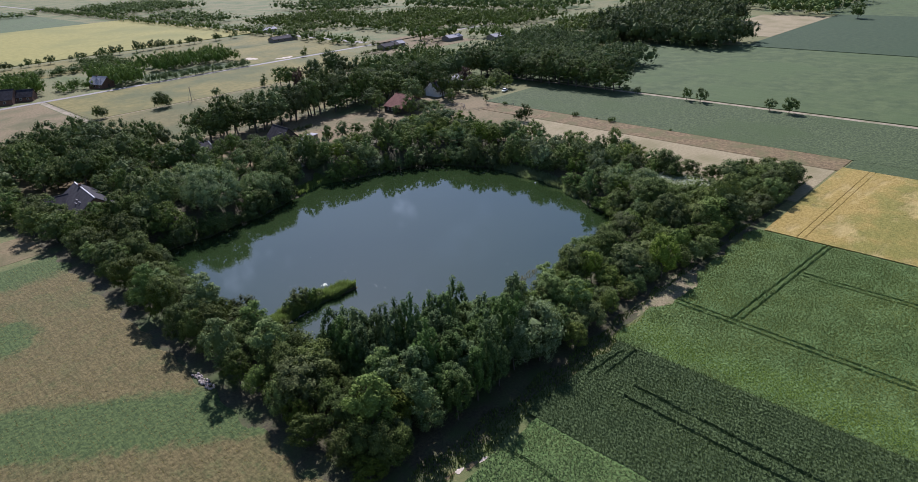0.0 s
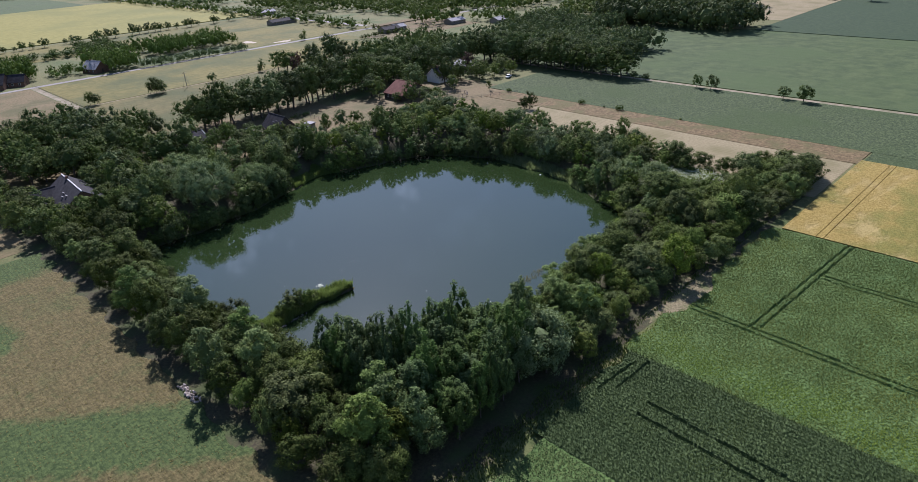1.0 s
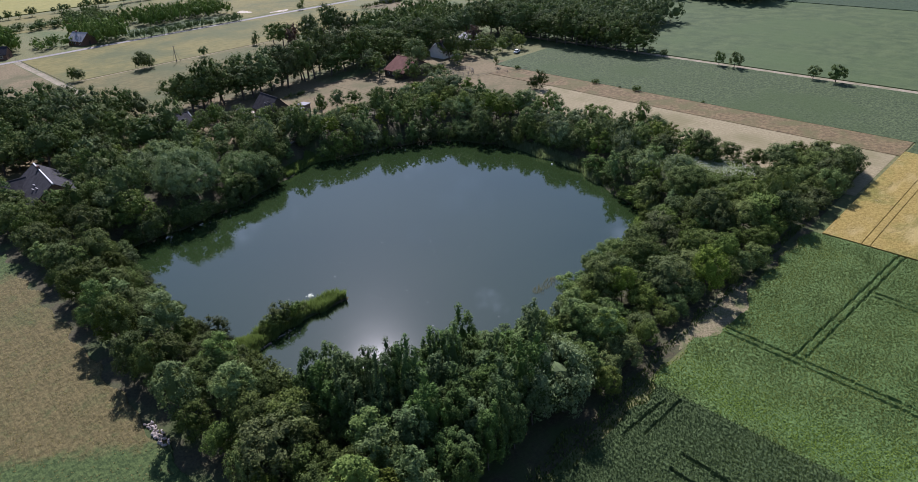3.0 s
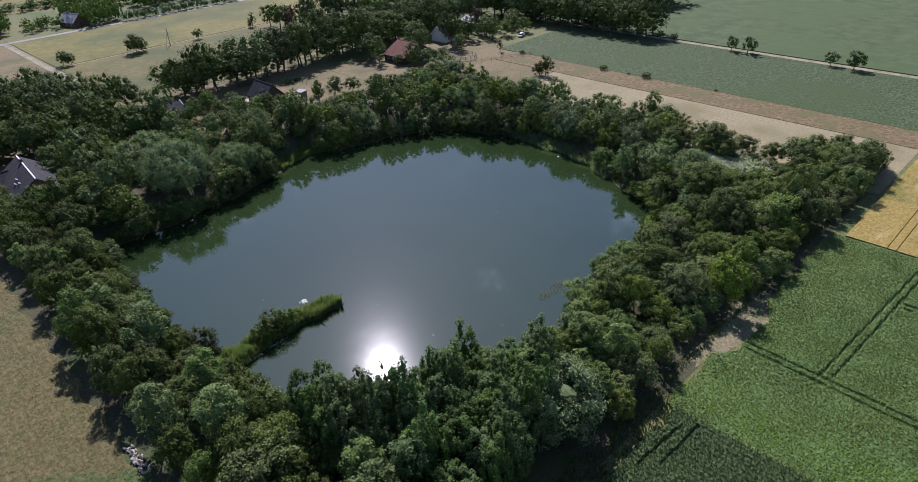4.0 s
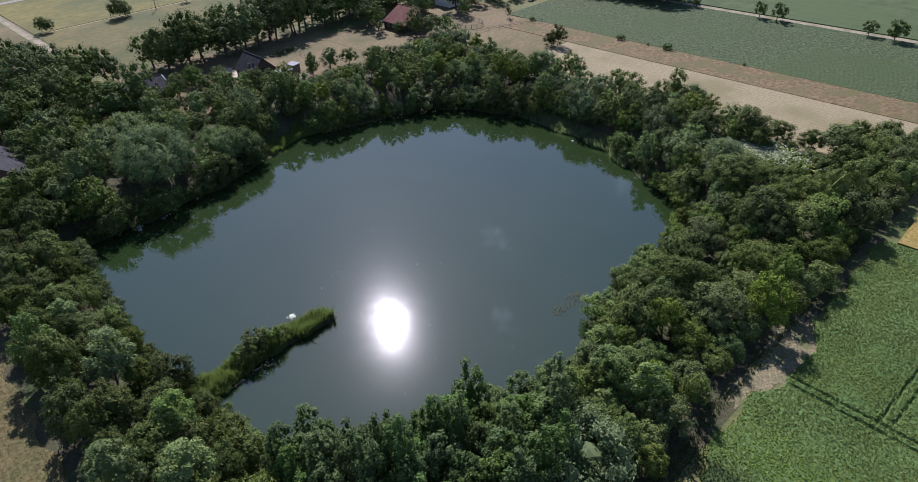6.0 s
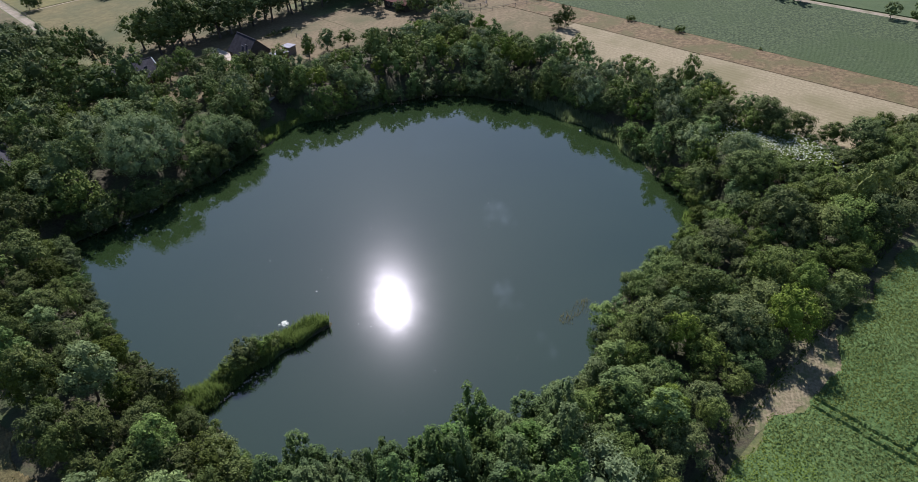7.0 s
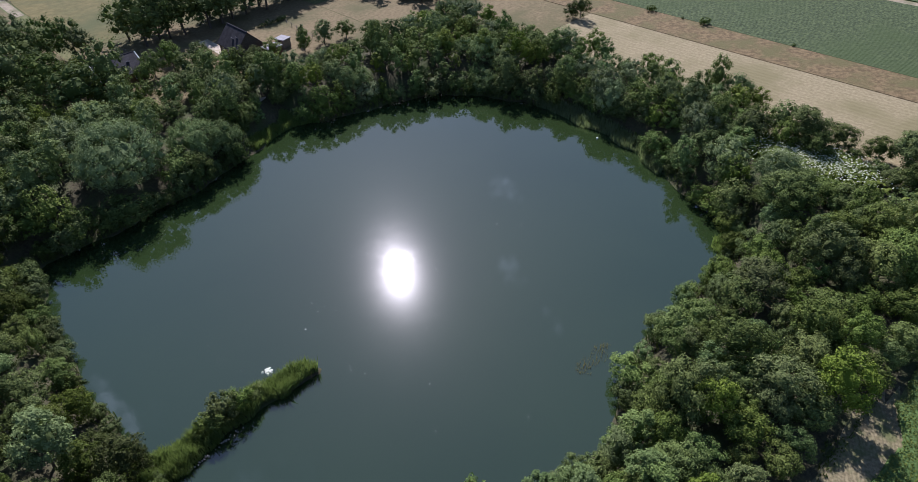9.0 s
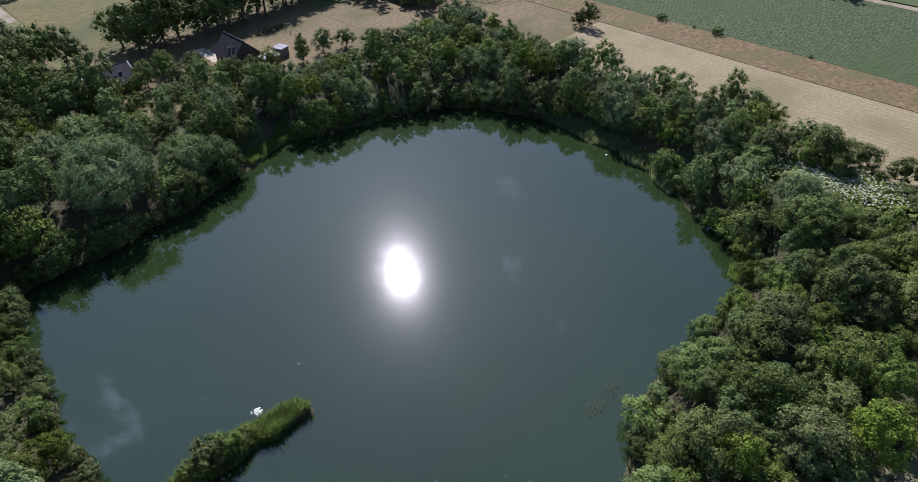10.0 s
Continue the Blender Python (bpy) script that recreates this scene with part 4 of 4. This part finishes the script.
wood("plantation", [(365.4, 492.8, 408.4, 535.2, 9.3), (326.1, 363, 505.8, 542.1, 7.4), (341.5, 430.2, 549.9, 635.8, 9.3), (417.9, 504.3, 360.7, 420.7, 10.2), (445.7, 530, 285.5, 326, 9.3), (392.4, 444.8, 287.8, 314.4, 9.3)], 8.0, "far plantations and tree belts", "green", 1.0, False)
wood("skyline_wood", [(451.4, 545.1, 640.1, 756.3, 11.2), (327.5, 364.7, 689.4, 826, 9.3), (324.2, 435.9, 921.9, 1096.8, 10.2), (225.5, 271.1, 1080.4, 1105.6, 8.4), (524.1, 596.4, 398.1, 599.9, 12.1), (609.3, 757.7, 232.8, 375.5, 14), (577.6, 706.6, 170.5, 215, 13)], 11.0, "distant woods near the skyline", "green", 1.0, False)

# ---- buildings ----
def gable_house(name, x, y, turn, length, width, eave, ridge, roof_mat, wall_mat, label, skylights=0, white_ridge=False, chimney=True, white_verge=False):
    """A house with its ridge along its own y."""
    h = root(name, pose(x, y, 0, 0, 0, turn), label, "building")
    w, l = width / 2, length / 2
    bm = bmesh.new()
    ring = [[bm.verts.new(p) for p in ((-w, s, -0.3), (w, s, -0.3), (w, s, eave), (0, s, ridge - 0.12), (-w, s, eave))] for s in (-l, l)]
    bm.faces.new(ring[0])
    bm.faces.new(ring[1][::-1])
    for i in range(5):
        bm.faces.new((ring[0][i], ring[1][i], ring[1][(i + 1) % 5], ring[0][(i + 1) % 5]))
    bmesh.ops.recalc_face_normals(bm, faces=bm.faces)
    part("wall", bm, wall_mat, h)
    rise, over = (ridge - eave) / w, 0.45
    for s in (-1, 1):
        bm = bmesh.new()
        low = (s * (w + over), eave - over * rise)
        pts = [(low[0], low[1]), (0.02 * s, ridge), (0.02 * s, ridge + 0.16), (low[0], low[1] + 0.16)]
        a = [bm.verts.new((p[0], -l - 0.3, p[1])) for p in pts]
        b = [bm.verts.new((p[0], l + 0.3, p[1])) for p in pts]
        bm.faces.new(a), bm.faces.new(b[::-1])
        for i in range(4):
            bm.faces.new((a[i], b[i], b[(i + 1) % 4], a[(i + 1) % 4]))
        bmesh.ops.recalc_face_normals(bm, faces=bm.faces)
        slope = part("roof_slope", bm, roof_mat, h)
        for k in range(skylights if s < 0 else 0):
            t, along = 0.45 + 0.12 * (k % 2), -l * 0.5 + k * 1.5
            px, pz = s * w * t, ridge - rise * w * t + 0.2
            bm = bmesh.new()
            box(bm, -0.45, 0.45, -0.4, 0.4, -0.05, 0.05, 0.015)
            bmesh.ops.transform(bm, matrix=Matrix.Translation((px, along, pz)) @ Matrix.Rotation(math.atan(rise) * -s, 4, "Y"), verts=bm.verts)
            part("skylight", bm, GREYROOF, slope, "pale framed roof window")
    bm = bmesh.new()
    rod(bm, (0, -l - 0.35, ridge + 0.12), (0, l + 0.35, ridge + 0.12), 0.17, 0.17, 6)
    part("ridge_cap", bm, WHITE if white_ridge else roof_mat, h, "white ridge capping" if white_ridge else "")
    for end in (-1, 1) if white_verge else ():
        for s in (-1, 1):
            bm = rod(bmesh.new(), (0, end * (l + 0.32), ridge + 0.1), (s * (w + over), end * (l + 0.32), eave - over * rise + 0.1), 0.14, 0.14, 5)
            part("verge_board", bm, WHITE, h, "white painted verge board")
    for s in (-1, 1):
        for along in (-l * 0.55, l * 0.1, l * 0.6):
            bm = bmesh.new()
            box(bm, s * w - 0.05, s * w + 0.05, along - 0.55, along + 0.55, 0.9, 2.1, 0.02)
            win = part("window", bm, WHITE, h, "white framed window")
            bm = bmesh.new()
            box(bm, s * w + s * 0.055 - 0.02, s * w + s * 0.055 + 0.02, along - 0.45, along + 0.45, 1.0, 2.0)
            part("pane", bm, PANE, win)
    bm = bmesh.new()
    box(bm, -0.5, 0.5, -l - 0.06, -l + 0.05, 0.0, 2.1, 0.02)
    part("door", bm, DARKWOOD, h)
    if chimney:
        bm = bmesh.new()
        box(bm, -0.35, 0.35, l * 0.45 - 0.35, l * 0.45 + 0.35, ridge - 1.0, ridge + 0.9, 0.04)
        part("chimney", bm, BRICK, h)
    return h


def flat_shed(name, x, y, turn, length, width, height, roof_mat, wall_mat, label):
    h = root(name, pose(x, y, 0, 0, 0, turn), label, "shed")
    bm = bmesh.new()
    box(bm, -width / 2, width / 2, -length / 2, length / 2, -0.2, height, 0.03)
    part("wall", bm, wall_mat, h)
    bm = bmesh.new()
    box(bm, -width / 2 - 0.25, width / 2 + 0.25, -length / 2 - 0.25, length / 2 + 0.25, height, height + 0.2, 0.04)
    part("roof", bm, roof_mat, h)
    bm = bmesh.new()
    box(bm, -width / 2 - 0.05, -width / 2 + 0.04, -0.5, 0.5, 0.0, 2.0, 0.01)
    part("door", bm, DARKWOOD, h)
    return h


gable_house("cottage", 123.7, 214.6, 0, 10, 7.6, 2.8, 6.6, SLATE, DARKWOOD, "dark cottage with a steep slate-grey roof", 2, False, False)
flat_shed("garage", 128.2, 206.3, 0, 3.0, 4.2, 2.4, GREYROOF, BRICK, "low garage with a white flat roof")
flat_shed("garden_shed", 133.4, 209.6, 15, 3.0, 2.6, 2.2, GREYROOF, GREYWOOD, "small grey wooden garden shed")
gable_house("bungalow", 93.7, 223.5, 90, 10.6, 11, 2.7, 5.5, SLATE, BRICK, "bungalow with a dark roof and roof windows", 5, False, False, True)
flat_shed("conservatory", 87.2, 226.2, 0, 4.5, 2.6, 2.3, WHITE, WHITE, "white conservatory beside the bungalow")
gable_house("farmhouse", 50.4, 198.7, -3, 19, 12, 2.8, 7.0, SLATE, BRICK, "large farmhouse with a dark tiled roof", 3, True)
gable_house("farmhouse_wing", 44.1, 205.2, 90, 6.5, 8, 2.6, 5.2, SLATE, BRICK, "low farmhouse wing with a dark tiled roof", 0, False, False)
gable_house("barn", 187, 216.8, 0, 11.5, 15, 2.6, 6.4, REDTILE, DARKWOOD, "wooden barn with a red tiled roof", 0, False, False)
gable_house("cattle_shed", 240.2, 231.6, 0, 12, 10, 3.0, 4.6, GREYROOF, GREYWOOD, "low grey cattle shed", 0, False, False)
gable_house("farm_annex", 216.5, 226.4, 90, 10, 8, 2.8, 6.2, SLATE, WHITE, "white gabled farmhouse wing", 0, False, True, True)
gable_house("roadside_house", 126.5, 409.5, 20, 11, 8.5, 2.6, 6.0, GREYROOF, BRICK, "brick house by the road with a grey roof", 3)
gable_house("roadside_farm", 75.7, 411, 60, 16, 12, 2.8, 7.0, SLATE, BRICK, "farm by the road with dark brown roofs", 0)
gable_house("roadside_barn", 86.9, 408.8, 60, 10, 8, 2.6, 5.6, SLATE, BRICK, "brick barn by the road", 0, False, False)
for x, y, l, w, m in ((303.9, 367.2, 14, 8, SLATE), (313.4, 369.5, 10, 7, GREYROOF), (354.8, 354.5, 14, 8, GREYROOF), (372.9, 327.5, 12, 8, GREYROOF), (291.6, 484.1, 22, 8, SLATE), (432.7, 250.3, 12, 8, GREYROOF), (318.9, 554.5, 16, 8, GREYROOF)):
    gable_house("far_shed", x, y, 90, l, w, 2.4, 3.9, m, GREYWOOD, "far low farm building with a pale roof", 0, False, False)

# yards, gardens and bare patches
sheet("farm_meadow", 92.4, 158, 194.6, 256.6, 0.034, DRYGRASS, "dry tan grass round the farm cottages")
sheet("corner_meadow", 164, 205.2, 161.2, 190.0, 0.05, DRYGRASS, "dry grass corner behind the trees")
sheet("farmyard", 158.2, 224.6, 190.1, 231.7, 0.05, DRYGRASS, "dry trampled farmyard grass")
sheet("cottage_garden", 115.2, 145.2, 202, 235.8, 0.04, DRYGRASS, "dry cottage garden")
sheet("cottage_drive", 118.6, 121.6, 208.5, 231, 0.08, SAND, "pale gravel drive")
sheet("dry_paddock", 93.2, 111.2, 229.7, 255.2, 0.045, DRYGRASS, "dry grass paddock")
sheet("sandy_corner", 8.7, 33.1, 178.5, 195.1, 0.05, DRYGRASS, "dry sandy corner beside the field")


def patch(name, x, y, rx, ry, z, material, label, seed):
    """A ragged flat patch of bare ground."""
    rng = np.random.default_rng(seed)
    n = 40
    a = np.arange(n) * 2 * math.pi / n
    r = 1 + 0.18 * np.sin(3 * a + seed) + rng.normal(size=n) * 0.1
    v = [(x, y, z)] + [(x + rx * q * math.cos(b), y + ry * q * math.sin(b), z if i % 2 else z - 0.01) for i, (q, b) in enumerate(zip(r, a))]
    f = [(0, i + 1, (i + 1) % n + 1) for i in range(n)]
    return tagged(new(name, mesh_of(name, v, f, material)), label, "ground", kind="structure")


patch("bare_field_edge", 112.0, 51.4, 10.8, 3.2, 0.045, BARESOIL, "pale bare drilled soil at the field edge", 6)
patch("edge_path", 125, 52.2, 32, 0.9, 0.03, LITTER, "bare dirt strip along the wood's edge", 5)
for k, (x, y, rx) in enumerate(((46.6, 50.0, 1.0), (48.4, 49.7, 0.7), (50.2, 49.2, 1.1), (52.2, 48.7, 0.8), (53.8, 48.2, 0.9))):
    patch("sand_edge", x, y, rx, 0.28 + 0.08 * (k % 3), 0.05, SAND if k % 2 else DRYGRASS, "pale sandy spots along the field edge", 20 + k)


def paddock_fence(x, y, r, count):
    f = root("paddock_fence", pose(x, y, 0), "round wooden paddock fence on dry ground", "fence")
    for i in range(count):
        a, b = i * 2 * math.pi / count, (i + 1) * 2 * math.pi / count
        bm = rod(bmesh.new(), (r * math.cos(a), r * math.sin(a), -0.2), (r * math.cos(a), r * math.sin(a), 1.5), 0.09, 0.08)
        part("post", bm, GREYWOOD, f)
        for z in (0.6, 1.0, 1.35):
            bm = rod(bmesh.new(), (r * math.cos(a), r * math.sin(a), z), (r * math.cos(b), r * math.sin(b), z), 0.05, 0.05, 5)
            part("rail", bm, GREYWOOD, f)


paddock_fence(200, 199.9, 4.6, 14)


def utility_pole(x, y):
    p = root("utility_pole", pose(x, y, 0, 0, 0, 20), "grey wooden utility pole with a crossarm", "pole")
    part("post", rod(bmesh.new(), (0, 0, -0.5), (0, 0, 7.5), 0.16, 0.11, 8), GREYWOOD, p)
    part("crossarm", box(bmesh.new(), -0.9, 0.9, -0.06, 0.06, 7.0, 7.14, 0.01), GREYWOOD, p)
    for s in (-2.4, 2.4):
        part("stay", rod(bmesh.new(), (s, 0, 0), (0, 0, 6.2), 0.05, 0.05, 5), GREYWOOD, p)


utility_pole(138.2, 321.2)


# ---- reeds, weeds and small things by the water ----
def blades(rng, pts, zs, tall, wide, spread=0.35):
    """Upright blades, one bent strip each."""
    k = len(pts)
    a = rng.uniform(0, 6.28, k)
    side = np.stack([np.cos(a), np.sin(a), np.zeros(k)], -1) * (wide * rng.uniform(0.6, 1.4, (k, 1)))
    h = tall * (rng.uniform(0.6, 1.15, (k, 1)) + 0.28 * wobble(pts[:, :1], pts[:, 1:], 1.3, 5.0))
    lean = np.concatenate([rng.normal(size=(k, 2)) * spread, np.zeros((k, 1))], 1) * h * 0.5
    base = np.concatenate([pts, zs[:, None]], 1)
    up = np.array([0, 0, 1.0])
    v = np.stack([base - side / 2, base + side / 2, base + up * h * 0.6 + lean * 0.4 + side / 2, base + up * h + lean, base + up * h * 0.6 + lean * 0.4 - side / 2], 1).reshape(-1, 3)
    f = np.arange(k * 5).reshape(k, 5)
    return v, f


def reed_bed(name, inside, x0, x1, y0, y1, count, tall, wide, label, leaf="reed"):
    rng = np.random.default_rng(count)
    p = rng.uniform((x0, y0), (x1, y1), (count, 2))
    p = p[inside(p[:, 0], p[:, 1])]
    z = np.maximum(ground_height(p[:, 0], p[:, 1]), WATER_Z - 0.3)
    v, f = blades(rng, p, z, tall, wide)
    return tagged(new(name, mesh_of(name, v.tolist(), f.tolist(), LEAF[leaf])), label, "reeds", kind="stuff")


reed_bed("island_reeds", lambda x, y: island_distance(x, y) < 2.4 - 0.04 * (x - 53) - 0.3 * np.clip((x - 74) / 4, 0, 1) + 0.3 * wobble(x, y, 1.1, 4.0), 50, 81, 106, 117, 30000, 1.6, 0.075, "bright green reeds covering the narrow spit")
reed_bed("bank_reeds", lambda x, y: (shore_distance(x, y) > -0.6) & (shore_distance(x, y) < 4.2 - 0.5 * np.abs(x - 115)) | (shore_distance(x, y) > 0) & (shore_distance(x, y) < 2.4), 103, 120, 172, 188, 13000, 1.35, 0.1, "bright green reeds on the open bank")
reed_bed("shore_reeds", lambda x, y: (shore_distance(x, y) < 2.2) & (shore_distance(x, y) > -1.3), 150, 165, 104, 142, 16000, 1.7, 0.1, "grey-green reeds along the shore", "palereed")
reed_bed("corner_reeds", lambda x, y: np.hypot((x - 142) / 3.0, (y - 83.5) / 2.2) < 1, 138, 147, 80, 87, 1600, 1.3, 0.14, "bright green reeds in the pond corner")
reed_bed("bank_grass", lambda x, y: (shore_distance(x, y) > -0.3) & (shore_distance(x, y) < 3.0), 44, 168, 68, 184, 60000, 0.9, 0.14, "rough grass along the shore", "green")
reed_bed("edge_weeds", lambda x, y: (np.abs(y - 51.6 - 1.2 * wobble(x, y, 0.5, 2)) < 2.2) & ((x < 92) | (y > 53)), 36, 196, 47, 56, 22000, 0.45, 0.14, "rough weeds along the wood's edge", "dark")
reed_bed("dead_stems", lambda x, y: np.hypot((x - 106) / 5.5, (y - 84) / 2.0) < 0.7 + 0.3 * wobble(x, y, 1.5, 3.0), 100, 112, 82, 87, 900, 0.7, 0.06, "pale dead stems standing in the shallows", "straw")
for x, y, s in ((61.5, 112.0, 0.55), (63.5, 112.6, 0.66), (65.8, 112.6, 0.56), (59.4, 111.6, 0.45), (68.2, 112.5, 0.4)):
    plant("hazel", x, y, s, "bushes on the spit", WATER_Z + 0.3)


def blossom(name, x, y, z, rx, ry, tall, count, size, label, leaf="white"):
    """White flower heads on stalks; also the clump that stands for a swan."""
    rng = np.random.default_rng(count)
    p = rng.normal(size=(count, 2)) * np.array([rx, ry]) * 0.55 + np.array([x, y])
    verts, faces, n = [], [], 0
    for px, py in p:
        h = z + tall * rng.uniform(0.7, 1.1)
        r, a0 = size * rng.uniform(0.6, 1.3), rng.uniform(0, 6.28)
        tilt = rng.normal(size=2) * 0.25
        ring = [(px + r * math.cos(a0 + i * 1.047), py + r * math.sin(a0 + i * 1.047), h + r * (tilt[0] * math.cos(a0 + i * 1.047) + tilt[1] * math.sin(a0 + i * 1.047))) for i in range(6)]
        verts += ring + [(px, py, h + r * 0.3)]
        faces += [(n + i, n + (i + 1) % 6, n + 6) for i in range(6)]
        n += 7
    return tagged(new(name, mesh_of(name, verts, faces, LEAF[leaf])), label, "flowers", kind="stuff")


blossom("hogweed_blossom", 167, 82, 0.0, 5.2, 10.5, 2.2, 1900, 0.14, "white umbels of giant hogweed in a clearing")
blossom("hogweed_foliage", 167, 82, 0.0, 5.2, 10.5, 1.75, 1500, 0.42, "broad green hogweed leaves in a clearing", "crop")
reed_bed("hogweed_leaves", lambda x, y: np.hypot((x - 167) / 6.2, (y - 82) / 11.8) < 1, 160, 174, 69, 95, 7000, 1.7, 0.35, "lush green hogweed leaves in a clearing", "lime")
# stand-in for a sitting swan, made up of small white discs
blossom("elder_blossom", 71.3, 114.4, WATER_Z + 0.4, 0.5, 0.5, 1.5, 40, 0.16, "white clump in place of a sitting swan on the spit", leaf="swan")


def rubble_pile(x, y, z, turn, lx, ly, count, low, high, label):
    p = root("rubble_pile", pose(x, y, z, 0, 0, turn), label, "rubble")
    rng = np.random.default_rng(3)
    shared = []
    for k in range(4):
        bm = bmesh.new()
        bmesh.ops.create_icosphere(bm, subdivisions=1, radius=1.0)
        for v in bm.verts:
            v.co *= float(rng.uniform(0.7, 1.2))
        me = bpy.data.meshes.new("stone")
        bm.to_mesh(me)
        bm.free()
        me.materials.append(STONE)
        shared.append(me)
    for i in range(count):
        ob = new("stone", shared[i % 4])
        ob.parent = p
        s = rng.uniform(low, high)
        ob.matrix_basis = Matrix.LocRotScale((rng.uniform(-1, 1) * lx, rng.uniform(-1, 1) * ly, s * 0.4 + 0.1), Euler(rng.uniform(0, 6, 3)), (s, s * 1.2, s * 0.7))


rubble_pile(34.4, 96.4, 0, 0, 0.7, 3.2, 60, 0.1, 0.32, "pale rubble heap at the field edge")
rubble_pile(108.6, 176.6, WATER_Z, 19, 7.5, 0.35, 70, 0.12, 0.26, "row of pale stones at the water's edge")
rubble_pile(60, 109.3, WATER_Z, 8, 5.0, 0.3, 36, 0.06, 0.16, "pale dead reed stubs and stones by the spit")
patch("bank_sand", 111.6, 185.4, 1.8, 1.0, 0.03, SAND, "small sandy landing place on the bank", 7)

bm = bmesh.new()
bmesh.ops.create_icosphere(bm, subdivisions=2, radius=0.28, matrix=Matrix.Diagonal((1, 1, 0.8, 1)))
float_ball = root("float", pose(156.6, 121.6, WATER_Z + 0.1), "small white float on the water", "float")
part("buoy", bm, WHITE, float_ball)


# ---- yard and garden things ----
def parked_car(x, y, turn, paint, label):
    c = root("car", pose(x, y, 0.03, 0, 0, turn), label, "car")
    bm = box(bmesh.new(), -2.1, 2.1, -0.85, 0.85, 0.35, 0.85, 0.12)
    part("body", bm, paint, c)
    bm = box(bmesh.new(), -1.3, 1.1, -0.74, 0.74, 0.85, 1.42, 0.18)
    part("cabin", bm, PANE, c, "dark glazed cabin")
    bm = box(bmesh.new(), -1.0, 0.8, -0.62, 0.62, 1.42, 1.48, 0.02)
    part("roof", bm, paint, c)
    for sx in (-1.3, 1.3):
        for sy in (-0.8, 0.8):
            part("wheel", rod(bmesh.new(), (sx, sy - 0.1, 0.32), (sx, sy + 0.1, 0.32), 0.32, 0.32, 12), DARKWOOD, c)


parked_car(237.9, 203.8, 20, WHITE, "white car parked under a tree")
parked_car(201.2, 213.5, 70, SLATE, "dark car parked in the farmyard")


def fence_line(a, b, gap, label):
    a, b = Vector((*a, 0)), Vector((*b, 0))
    f = root("fence", Matrix.Translation(a), label, "fence")
    n = max(1, round((b - a).length / gap))
    for i in range(n + 1):
        p = (b - a) * (i / n)
        part("post", rod(bmesh.new(), p + Vector((0, 0, -0.2)), p + Vector((0, 0, 1.25)), 0.07, 0.06, 5), GREYWOOD, f)
    for z in (0.55, 1.05):
        part("rail", rod(bmesh.new(), Vector((0, 0, z)), (b - a) + Vector((0, 0, z)), 0.035, 0.035, 4), GREYWOOD, f)


fence_line((188.1, 195.7), (217.9, 181.6), 4.0, "wooden post fence beside the farmyard")
fence_line((92.3, 313.5), (91.3, 396.6), 5.0, "post fence along the farm track")
fence_line((101.8, 239.2), (94, 254.7), 3.0, "grey wooden paddock fence on dry grass")
fence_line((141.7, 205.3), (143.2, 223.9), 3.0, "grey wooden fence beside the cottage garden")
for i in range(9):
    plant("blackthorn", 136 + i * 1.0, 227.6 + random.uniform(-0.4, 0.4), random.uniform(0.22, 0.34), "clipped garden shrubs")
patch("sand_bunker", 227.3, 421.6, 3.5, 6, 0.1, SAND, "pale sand patch in the meadow", 11)
patch("sand_bunker_long", 242.1, 402.6, 6, 3, 0.1, SAND, "pale sand patch in the meadow", 12)
patch("riding_arena", 253.4, 305.2, 5, 4, 0.1, SAND, "pale sandy riding arena", 13)
plant("birch", 258.7, 402.3, 1.0, "lone trees in the pasture")
plant("field_maple", 251.5, 393.7, 0.6, "lone trees in the pasture")
for x, y in ((217.0, 148.8), (217.3, 139.0), (217.2, 132.3), (217.8, 108.3), (216.8, 185.5)):
    plant("blackthorn", x, y, random.uniform(0.25, 0.45), "bushes on the headland")


def flecks(name, x, y, rx, ry, count, label):
    """Feathers and foam specks lying on the water, also white dots for the glint's sparkles."""
    rng = np.random.default_rng(count)
    v, f = [], []
    for i in range(count):
        px, py, r, a = x + rng.normal() * rx, y + rng.normal() * ry, rng.uniform(0.025, 0.07), rng.uniform(0, 6.28)
        if shore_distance(px, py) > -1.5 or island_distance(px, py) < 2.5:
            continue
        n = len(v)
        v += [(px + r * math.cos(a + k * 1.57) * (1.6 if k % 2 else 0.7), py + r * math.sin(a + k * 1.57) * (1.6 if k % 2 else 0.7), WATER_Z + 0.012) for k in range(4)]
        f.append((n, n + 1, n + 2, n + 3))
    return tagged(new(name, mesh_of(name, v, f, WHITE)), label, "flecks", kind="stuff")


# spread about the sun's glint, so its sparkles are partly white paint
flecks("flecks_and_sparkles", 88, 106, 16, 16, 60, "small white floating flecks and painted glint sparkles on the water")
